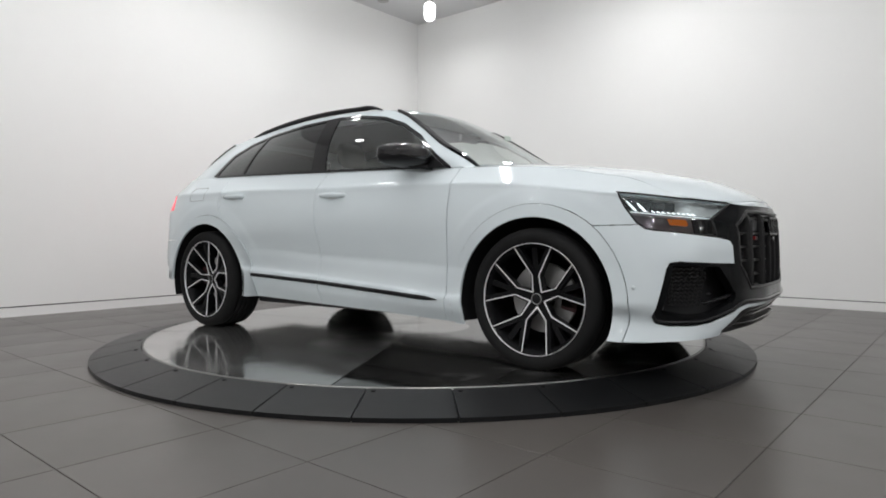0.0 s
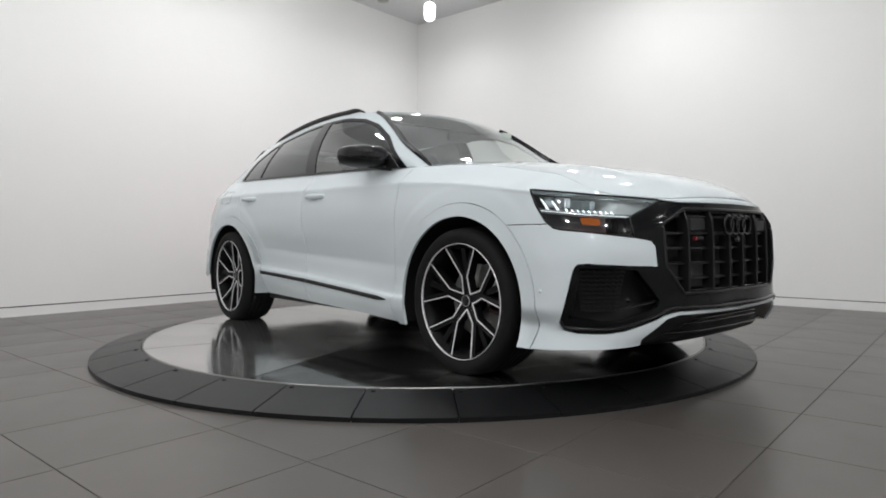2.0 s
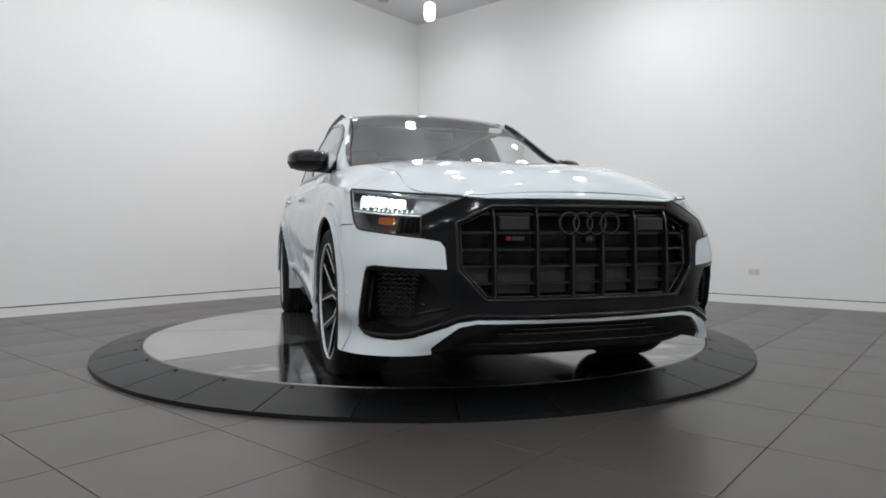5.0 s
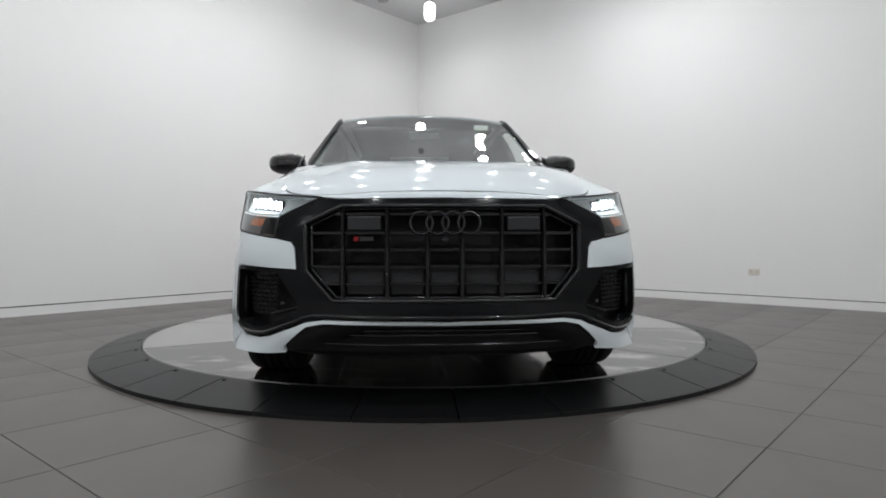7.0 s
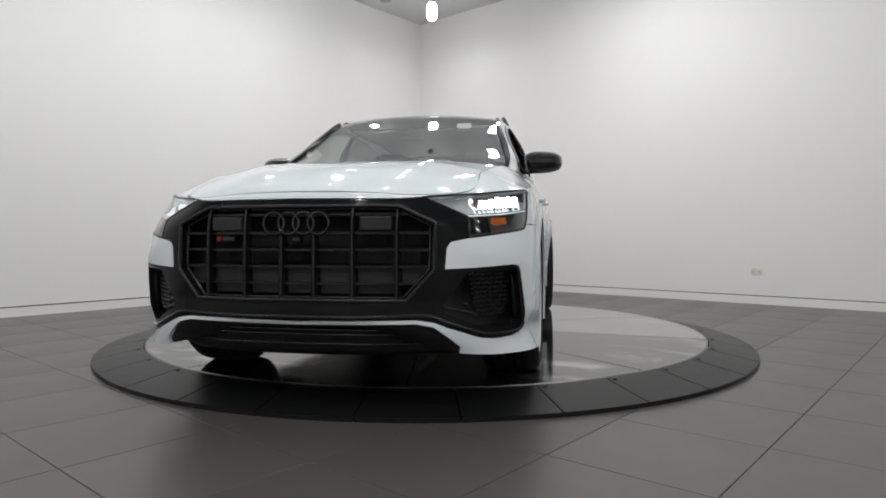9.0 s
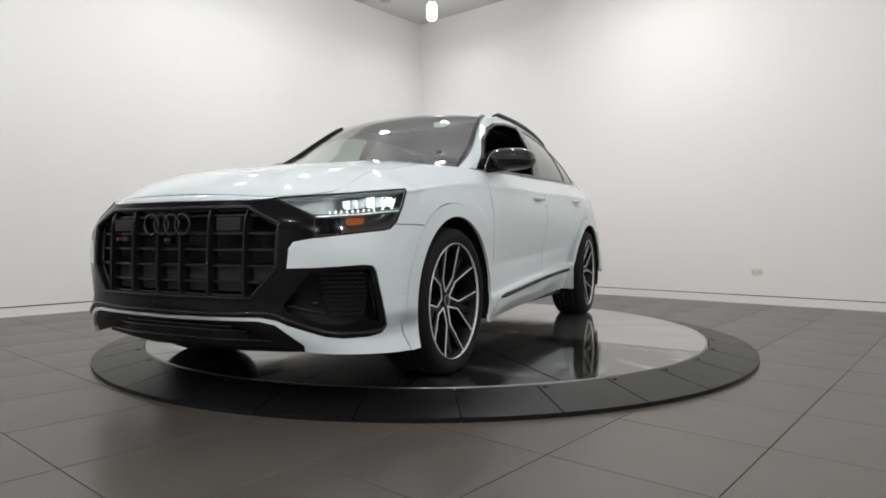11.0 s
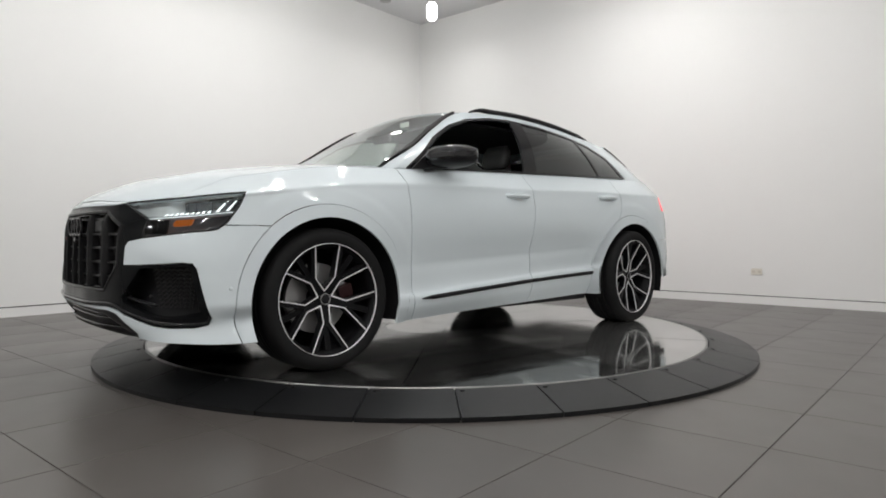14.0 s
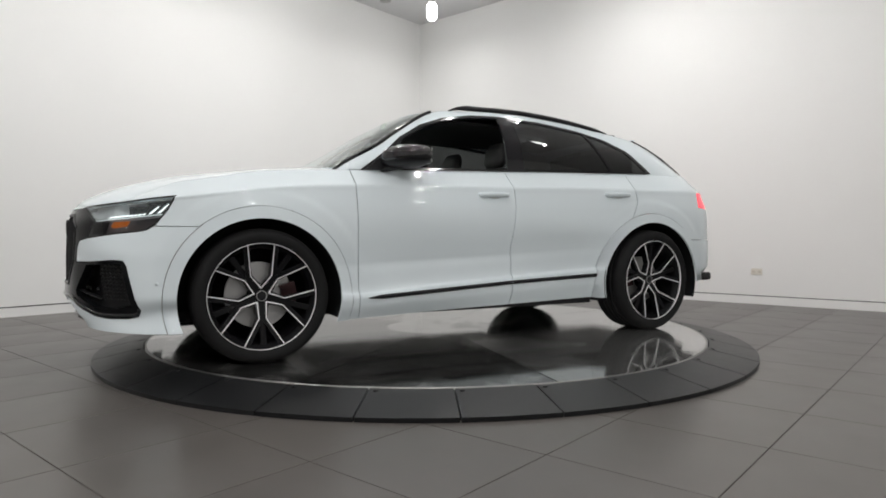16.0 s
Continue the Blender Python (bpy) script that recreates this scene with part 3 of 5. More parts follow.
def split(bm, name_of):
    """Sorts the faces by name into meshes of their own: {name: (points, normals, faces)}."""
    layer = bm.verts.layers.float_vector["smooth_normal"]
    bm.verts.index_update()
    out = {}
    for f in bm.faces:
        name = name_of(f.calc_center_median())
        if name is None:
            continue
        pts, nrm, idx, faces = out.setdefault(name, ([], [], {}, []))
        ring = []
        for v in f.verts:
            if v.index not in idx:
                idx[v.index] = len(pts)
                pts.append(v.co.copy())
                nrm.append(v[layer].normalized())
            ring.append(idx[v.index])
        faces.append(ring)
    bm.free()
    return {k: (p, n, f) for k, (p, n, i, f) in out.items()}


def mirrored(piece):
    p, n, f = piece
    flip = Vector((1, -1, 1))
    return [v * flip for v in p], [v * flip for v in n], [r[::-1] for r in f]


def joined(*pieces):
    pts, nrm, faces, seen = [], [], [], {}
    for p, n, f in pieces:
        index = []
        for v, m in zip(p, n):
            key = (round(v.x, 4), round(v.y, 4), round(v.z, 4))
            if abs(v.y) < 1e-4 and key in seen:
                index.append(seen[key])
                continue
            if abs(v.y) < 1e-4:
                m = Vector((m.x, 0, m.z)).normalized()
                seen[key] = len(pts)
            index.append(len(pts))
            pts.append(v)
            nrm.append(m)
        faces += [[index[i] for i in r] for r in f]
    return pts, nrm, faces


def panel(name, piece, mat, parent, label="", gap=0.0024, depth=0.016, push=0.0):
    """A body panel: the surface drawn back by the gap at its border, with a flange turned inwards."""
    pts, nrm, faces = [v.copy() for v in piece[0]], piece[1], [list(f) for f in piece[2]]
    if push:
        pts = [p + n * push for p, n in zip(pts, nrm)]
    count = {}
    for f in faces:
        for a, b in zip(f, f[1:] + f[:1]):
            count[(a, b)] = count.get((a, b), 0) + 1
    border = [(a, b) for (a, b) in count if (b, a) not in count and not (abs(pts[a].y) < 1e-4 and abs(pts[b].y) < 1e-4)]
    shift = {}
    for a, b in border:
        d = pts[b] - pts[a]
        if d.length < 1e-7:
            continue
        inward = nrm[a].cross(d).normalized()
        for v in (a, b):
            shift.setdefault(v, []).append((inward, d.length))
    for v, list_in in shift.items():
        m = Vector((0, 0, 0))
        for w, l in list_in:
            m += w * l
        if m.length > 1e-9:
            pts[v] = pts[v] + m.normalized() * gap
    main = len(faces)
    base = len(pts)
    twin = {}
    for v in shift:
        twin[v] = len(pts)
        pts.append(pts[v] - nrm[v] * depth)
    for a, b in border:
        if a in twin and b in twin:
            faces.append([b, a, twin[a], twin[b]])
    me = bpy.data.meshes.new(name)
    me.from_pydata(pts, [], faces)
    me.materials.append(mat)
    me.update()
    loops = []
    for p in me.polygons:
        p.use_smooth = True
        flat = p.normal.copy()
        for v in p.vertices:
            loops.append(nrm[v] if p.index < main and v < base else flat)
    me.normals_split_custom_set(loops)
    ob = new(name, me)
    ob.parent = parent
    if label:
        ob["label"] = label
    return ob


def wheel_mesh_parts(parent, front):
    """Fills a wheel: its outer face looks along -y."""
    w = 0.142
    tyre = lathe([(RIM_R - .004, -w + .006), (RIM_R + .012, -w - .004), (.345, -w - .012), (.370, -w - .004), (.385, -w + .016), (TYRE_R - .002, -w + .045), *[(TYRE_R - dr, y + dy) for y in (-.062, -.02, .02, .062) for dr, dy in ((0, -.006), (.009, -.004), (.009, .004), (0, .006))], (TYRE_R - .002, w - .045),
                  (.385, w - .016), (.345, w + .01), (RIM_R, w - .01)], 96)
    part("tyre", tyre, TYRE, parent, "black road tyre", True)
    barrel = lathe([(RIM_R - .006, -w + .012), (RIM_R - .022, -w + .03), (RIM_R - .030, -w + .08), (RIM_R - .034, w - .02), (.10, w - .03)], 72)
    part("rim_barrel", barrel, SPOKE_BLACK, parent, "gloss black rim", True)
    lip = lathe([(RIM_R + .002, -w + .004), (RIM_R + .001, -w - .003), (RIM_R - .0012, -w - .004), (RIM_R - .0022, -w + .010)], 96)
    part("rim_lip", lip, SILVER, parent, "bright machined rim edge", True)

    def arm(points, widths, lo, hi, tilt=0.0):
        """A flat bar along points (radius, degrees); tilt sinks it towards the hub."""
        pts = [Vector((r * RIM_R * math.cos(radians(a)), r * RIM_R * math.sin(radians(a)))) for r, a in points]
        left, right = [], []
        for i, p in enumerate(pts):
            d = (pts[min(i + 1, len(pts) - 1)] - pts[max(i - 1, 0)]).normalized()
            n = Vector((-d.y, d.x)) * widths[i] / 2
            left.append(p + n), right.append(p - n)
        ring = [tuple(p) for p in left + right[::-1]]
        return prism(ring, lo, hi, to=lambda u, v, h: (u, h + tilt * (1 - math.hypot(u, v) / RIM_R), v))

    face = -w + .010
    for k in range(5):
        a = 90 + 72 * k
        for s in (-1, 1):
            part("spoke", arm([(.10, a), (.43, a + s * 30.5), (.985, a + s * 17.0)], [.05, .034, .028], face + .004, face + .05, .058), SPOKE_BLACK, parent)
            part("spoke_edge", arm([(.145, a), (.43, a + s * 27), (.985, a + s * 14.4)], [.0085, .0060, .0056], face - .001, face + .0045, .058), SILVER, parent, "machined bright spoke edge")
        part("rear_spoke", arm([(.12, a + 36), (.55, a + 36), (.97, a + 36)], [.07, .030, .034], face + .022, face + .06, .046), SPOKE_BLACK, parent)
    sunk = face + .040
    part("hub", lathe([(0, sunk + .014), (.032, sunk + .014), (.040, sunk + .020), (.060, sunk + .034), (.066, sunk + .07)], 40), BLACK_GLOSS, parent, "", True)
    cap = part("hub_cap", lathe([(0, sunk + .002), (.028, sunk + .002), (.033, sunk + .006), (.034, sunk + .014)], 32), BLACK_MATT, parent, "", True)
    part("cap_ring", lathe([(.027, sunk + .002), (.027, sunk - .0005), (.031, sunk - .0005), (.031, sunk + .003)], 32), GREY_METAL, cap, "", True)
    for k in range(5):
        a = radians(90 + 36 + 72 * k)
        part("lug_bolt", lathe([(0, 0), (.009, 0), (.010, .012)], 10, None, Matrix.Translation((.05 * math.cos(a), sunk + .022, .05 * math.sin(a)))), BLACK_DEEP, parent)
    part("brake_disc", lathe([(.07, .0), (.195 if front else .18, .0), (.195 if front else .18, .03), (.07, .03)], 48), GREY_METAL, parent, "grey steel brake disc")
    bm = bmesh.new()
    for k in range(6):
        a = radians((-14 if front else 160) + 6 * k)
        add_box(bm, (.125, -.035, -.018), (.215, .05, .018), Matrix.Rotation(-a, 4, "Y"))
    red = part("brake_caliper", bm, CALIPER, parent, "red brake caliper")
    return red


CALIPER = material("caliper_red", (0.04, 0.010, 0.012), 0.4)


WHEEL_TURN = {(True, 1): 1.5, (True, -1): 37.0, (False, 1): 34.0, (False, -1): -22.0}  # degrees, front or rear, left or right


def build_wheels(car):
    made = {}
    for x, front in ((AXLE, True), (-AXLE, False)):
        for side in (1, -1):
            hold = new("wheel")
            hold.parent = car
            hold["label"] = "black and silver twin-spoke alloy wheel with tyre"
            # the outer face looks along local -y: turned half round on the left side
            y = side * (0.832 if front else 0.836)
            toe = 0 if front else 4 if side > 0 else -2
            hold.matrix_basis = pose(CAR_AT[0] + x - .02, CAR_AT[1] + y, HUB_Z, 0, 0, (180 if side > 0 else 0) + toe)
            if front not in made:
                wheel_mesh_parts(hold, front)
                made[front] = hold
            else:
                kept = {}
                for o in made[front].children_recursive:
                    c = o.copy()
                    scene.collection.objects.link(c)
                    kept[o] = c
                    c.parent = kept.get(o.parent, hold)
            for o in hold.children:
                if not o.name.startswith(("brake", "tyre")):
                    o.matrix_basis = pose(0, 0, 0, 0, -WHEEL_TURN[front, side], 0)


def arc(xc, zc, r, a0, a1, n):
    return [(xc + r * math.cos(radians(a0 + (a1 - a0) * k / n)), zc + r * math.sin(radians(a0 + (a1 - a0) * k / n))) for k in range(n + 1)]


DOOR_FRONT = [(.905, 1.19), (.905, .95), (.901, .433), (.902, .18)]
DOOR_MIDDLE = [(-.232, 1.24), (-.234, 1.162), (-.256, 1.06), (-.256, .95), (-.222, .66), (-.235, .55), (-.235, .20)]
DOOR_REAR = [(-1.36, 1.25), (-1.38, 1.0), (-1.31, .86), (-1.14, .69), (-1.06, .49), (-1.055, .20)]
ARCH_Z, ARCH_IN, ARCH_OUT = .375, .460, .532
BUMPER_TOP = [(2.08, .788), (1.78, .784)]
REAR_BUMPER_TOP = [(-1.85, .70), (-2.60, .70)]
TAIL_LAMP = [(-2.095, .965), (-2.12, 1.092), (-2.55, 1.10), (-2.55, .95)]
WINDOW = [(.84, 1.155), (.67, 1.277), (.53, 1.397), (.36, 1.499), (.18, 1.562), (-.03, 1.595), (-.26, 1.605), (-.63, 1.591), (-.99, 1.552), (-1.26, 1.498), (-1.47, 1.412), (-1.66, 1.236),
          (-1.60, 1.228), (-.97, 1.213), (-.31, 1.192), (.156, 1.178)]
FRONT_GLASS = [(.76, 1.185), (.64, 1.277), (.51, 1.385), (.345, 1.482), (.17, 1.543), (-.03, 1.575), (-.255, 1.585), (-.255, 1.207), (.156, 1.192)]
REAR_GLASS = [(-.385, 1.583), (-.63, 1.570), (-.99, 1.531), (-1.045, 1.522), (-1.205, 1.233), (-.97, 1.228), (-.40, 1.213)]
QUARTER_GLASS = [(-1.075, 1.516), (-1.25, 1.478), (-1.44, 1.396), (-1.60, 1.243), (-1.235, 1.233)]
# The nose, seen on its corner (x - y, z), and the grille's octagon from the front (y, z).
LAMP = [(1.005, .953), (1.26, .935), (1.46, .920), (1.61, .912), (1.86, .898), (1.625, .813), (1.645, .725), (1.43, .742), (1.20, .760), (1.15, .768), (1.10, .80), (1.04, .878)]
LENS_LINE = [(1.02, .853), (1.34, .827), (1.70, .810)]
MASK = [(1.86, .898), (1.99, .889), (2.20, .889), (2.60, .892), (2.60, .374), (2.47, .376), (1.96, .386), (1.86, .374), (1.80, .354), (1.58, .302), (1.46, .290), (1.30, .289), (1.21, .302), (1.183, .335),
        (1.227, .465), (1.262, .578), (1.285, .601), (1.34, .606), (1.60, .596), (1.803, .592), (1.79, .683), (1.76, .710), (1.645, .725), (1.625, .813)]
INTAKE = [(1.305, .586), (1.66, .576), (1.815, .44), (1.80, .412), (1.58, .350), (1.45, .338), (1.235, .350), (1.268, .46)]
LOWER_GRILLE = [(1.68, .15), (1.70, .262), (1.87, .352), (1.96, .366), (2.47, .357), (2.60, .356), (2.60, .15)]
OCTAGON = [(-.430, .858), (.430, .858), (.582, .785), (.578, .588), (.468, .463), (-.468, .463), (-.578, .588), (-.582, .785)]


class Skin:
    """The uncut lower body, to lay things on."""
    tree = None

    @classmethod
    def cast(cls, eye, way):
        place, normal, _, _ = cls.tree.ray_cast(Vector(eye), Vector(way).normalized())
        return place, normal

    @classmethod
    def side(cls, x, z, out=0.0):
        place, _ = cls.cast((x, 3, z), (0, -1, 0))
        return Vector((x, (place.y if place else .95) + out, z))

    @classmethod
    def nose(cls, d, z, deep=0.0):
        place, _ = cls.cast((d / 2 + 4, -d / 2 + 4, z), (-1, -1, 0))
        return (place if place else Vector((2.3, .7, z))) - Vector((deep, deep * .75, 0))

    @classmethod
    def face(cls, y, z, deep=0.0):
        place, _ = cls.cast((4, abs(y), z), (-1, 0, 0))
        return Vector(((place.x if place else 2.45) - deep, y, z))


def put(ob):
    """Shifts a part of the car from car space to its holder on the turntable's axis."""
    ob.location = CAR_AT
    return ob


def both(name, piece, mat, car, label="", **more):
    return [put(panel(name, p, mat, car, label, **more)) for p in (piece, mirrored(piece))]


def flipped(bm):
    for v in bm.verts:
        v.co.y = -v.co.y
    bmesh.ops.reverse_faces(bm, faces=bm.faces)
    return bm


def two(name, make, mat, car, label="", smooth=False):
    """One part on each side of the car; make() gives the left one."""
    return [put(part(name, bm, mat, car, label, smooth)) for bm in (make(), flipped(make()))]


def x_on(line, z):
    pts = sorted((b, a) for a, b in line)
    return float(np.interp(z, [p[0] for p in pts], [p[1] for p in pts]))


def build_body(car):
    from mathutils.bvhtree import BVHTree
    low = sheet(lower_grid(), -1)
    Skin.tree = BVHTree.FromBMesh(low)
    side = lambda m: m.y > .6 and abs(m.x) < 2.25
    for line in (DOOR_FRONT, DOOR_MIDDLE, DOOR_REAR):
        score(low, line, SIDE, side, False)
    for xc in ARCHES:
        for r in (ARCH_IN, ARCH_OUT - .016, ARCH_OUT):
            score(low, arc(xc, ARCH_Z, r, -40, 220, 44), SIDE, side, False)
    score(low, BUMPER_TOP, SIDE, lambda m: m.y > .6, False)
    score(low, REAR_BUMPER_TOP, SIDE, lambda m: m.x < -1.8, False)
    score(low, TAIL_LAMP, SIDE, lambda m: m.x < -2.0)
    nose = lambda m: m.x > 1.85
    for shape in (LAMP, MASK, INTAKE, LOWER_GRILLE):
        score(low, shape, DIAGONAL, nose)
    score(low, LENS_LINE, DIAGONAL, nose, False)
    score(low, OCTAGON, FRONT, lambda m: m.x > 2.3)

    def name_low(m):
        x, y, z = m
        d = x - y
        if x > 1.85:
            if inside(LAMP, d, z):
                return "lens" if z > np.interp(d, [p[0] for p in LENS_LINE], [p[1] for p in LENS_LINE]) else "smoked"
            if inside(MASK, d, z):
                if inside(OCTAGON, y, z) or inside(INTAKE, d, z):
                    return None
                return "mask"
            if inside(LOWER_GRILLE, d, z):
                return "lower"
        if side(m):
            for xc in ARCHES:
                r = math.hypot(x - xc, z - ARCH_Z)
                if r < ARCH_IN:
                    return None
                if r < ARCH_OUT and z > .19:
                    return "front_arch" if xc > 0 else "rear_arch"
            if x_on(DOOR_MIDDLE, z) < x < x_on(DOOR_FRONT, z):
                return "front_door"
            if x_on(DOOR_REAR, z) < x <= x_on(DOOR_MIDDLE, z):
                return "rear_door"
        if x > 0:
            return "bumper" if z < .786 and x > 1.6 else "fender"
        if inside(TAIL_LAMP, x, z):
            return "tail_lamp"
        if z < .70 and x < -1.6:
            return "rear_bumper"
        return "tailgate" if y < .66 and x < -2.2 else "quarter"

    p = split(low, name_low)
    both("front_fender", p["fender"], PAINT, car)
    both("wheel_arch_trim", flared(p["front_arch"], ARCHES[0]), PAINT, car, "white body-coloured arch flare", gap=.0012)
    both("wheel_arch_trim", flared(p["rear_arch"], ARCHES[1]), PAINT, car, "white body-coloured arch flare", gap=.0012)
    doors = both("front_door", p["front_door"], PAINT, car), both("rear_door", p["rear_door"], PAINT, car)
    both("rear_quarter_panel", p["quarter"], PAINT, car)
    both("tail_light", p["tail_lamp"], RED, car, "glowing red tail light")
    both("tail_light_housing", p["tail_lamp"], BLACK_DEEP, car, push=-.004, gap=0)
    twice = lambda k: joined(p[k], mirrored(p[k]))
    put(panel("front_bumper", twice("bumper"), PAINT, car))
    put(panel("rear_bumper", twice("rear_bumper"), PAINT, car))
    put(panel("tailgate", twice("tailgate"), PAINT, car))
    put(panel("grille_surround", twice("mask"), BLACK_MASK, car, "dark grey-black grille mask across the nose", depth=.05))
    put(panel("lower_grille", twice("lower"), BLACK_MATT, car, "black lower bumper grille", depth=.03, push=-.012))
    lamps = []
    for k, s in ((0, 1), (1, -1)):
        hold = new("headlight")
        hold.parent = car
        hold["label"] = "LED headlight with smoked lower half and amber marker"
        put(hold)
        for name, mat, label in (("lens", LENS, "clear lens"), ("smoked", SMOKED, "smoked dark lower lens")):
            ob = panel("lens" if name == "lens" else "lower_lens", p[name] if s > 0 else mirrored(p[name]), mat, hold, label, gap=.001, depth=.004)
        lamps.append((hold, s))
    hood = split(sheet(hood_grid(), -1), lambda m: "hood")["hood"]
    put(panel("hood", joined(hood, mirrored(hood)), PAINT, car))
    for hold, s in lamps:
        lamp_insides(hold, s)

    cabin, top = cabin_grids()
    low_edge, high_edge = lower_grid()[:, -1], cabin[:, 0]
    order, upper = np.argsort(low_edge[:150, 0]), np.argsort(high_edge[:, 0])

    def belt_strip():
        strip, rows = bmesh.new(), []
        for x in np.linspace(-1.9, .90, 70):
            y0, z0 = (float(np.interp(x, low_edge[:150][order][:, 0], low_edge[:150][order][:, i])) for i in (1, 2))
            y1, z1 = (float(np.interp(x, high_edge[upper][:, 0], high_edge[upper][:, i])) for i in (1, 2))
            rows.append([strip.verts.new(p) for p in ((x, y0 + .004, z0 - .014), (x, y0 - .0015, z0 - .001), (x, y1 - .0015, z1 + .001), (x, y1 - .006, z1 + .008))])
        for a, b in zip(rows, rows[1:]):
            for i in range(3):
                strip.faces.new((a[i], a[i + 1], b[i + 1], b[i]))
        bmesh.ops.recalc_face_normals(strip, faces=strip.faces)
        return strip
    two("belt_strip", belt_strip, PAINT, car, "white strip below the side windows", True)
    bm = sheet(cabin, -1)
    shapes = dict(front_glass=FRONT_GLASS, rear_glass=REAR_GLASS, quarter_glass=QUARTER_GLASS)
    for outline in (WINDOW, *shapes.values()):
        score(bm, outline, SIDE, lambda m: True)

    def name_cabin(m):
        for k, o in shapes.items():
            if inside(o, m.x, m.z):
                return k
        return "frame" if inside(WINDOW, m.x, m.z) else "pillar"

    p = split(bm, name_cabin)
    both("side_pillar", p["pillar"], PAINT, car)
    both("window_trim", p["frame"], BLACK_GLOSS, car, "gloss black window surround", gap=.001, push=.005)
    both("rear_door_window", p["rear_glass"], REAR_PANE, car, "dark privacy glass", gap=.0005, depth=.003)
    both("quarter_window", p["quarter_glass"], REAR_PANE, car, "dark privacy glass", gap=.0005, depth=.003)
    put(panel("front_door_window", mirrored(p["front_glass"]), FRONT_PANE, car, "lightly tinted glass, closed", gap=.0005, depth=.003))

    bm = sheet(top, -1)
    lines = [[(.285, 0), (.275, .3), (.245, .56), (.245, .7)], [(-1.71, 0), (-1.71, .3), (-1.68, .6)]]
    for line in lines:
        score(bm, line, TOP, lambda m: True, False)
    pillar_edge = [(.20, .600), (.50, .652), (.70, .706), (.90, .742), (1.2, .78)]
    score(bm, pillar_edge, TOP, lambda m: True, False)
    rear_edge = [(-1.6, .535), (-2.0, .52), (-2.35, .50)]
    score(bm, rear_edge, TOP, lambda m: True, False)

    def name_top(m):
        head = np.interp(m.y, [0, .3, .56], [.285, .275, .245])
        if m.x > head and m.y < np.interp(m.x, [q[0] for q in pillar_edge], [q[1] for q in pillar_edge]):
            return "windscreen"
        if m.x > head:
            return "pillar_trim"
        if m.x < np.interp(m.y, [0, .3, .6], [-1.71, -1.71, -1.68]) and m.y < np.interp(m.x, [q[0] for q in rear_edge[::-1]], [q[1] for q in rear_edge[::-1]]):
            return "rear_window"
        return "roof"

    p = split(bm, name_top)
    twice = lambda k: joined(p[k], mirrored(p[k]))
    put(panel("roof", twice("roof"), PAINT, car))
    both("windscreen_trim", p["pillar_trim"], BLACK_GLOSS, car, "black trim beside the windscreen", gap=.0, depth=.028, push=.018)
    put(panel("windscreen", twice("windscreen"), WINDSCREEN, car, "large raked windscreen", gap=.002, depth=.004, push=-.003))
    put(panel("rear_window", twice("rear_window"), REAR_PANE, car, "dark sloping rear window", gap=.002, depth=.004, push=-.003))
    return doors


BLACK_MASK = material("mask_black", (0.0065, 0.007, 0.0078), 0.13, vary=0.1, scale=20)


for dull, level in ((BLACK_MASK, .16),):
    dull.node_tree.nodes["Principled BSDF"].inputs["Specular IOR Level"].default_value = level


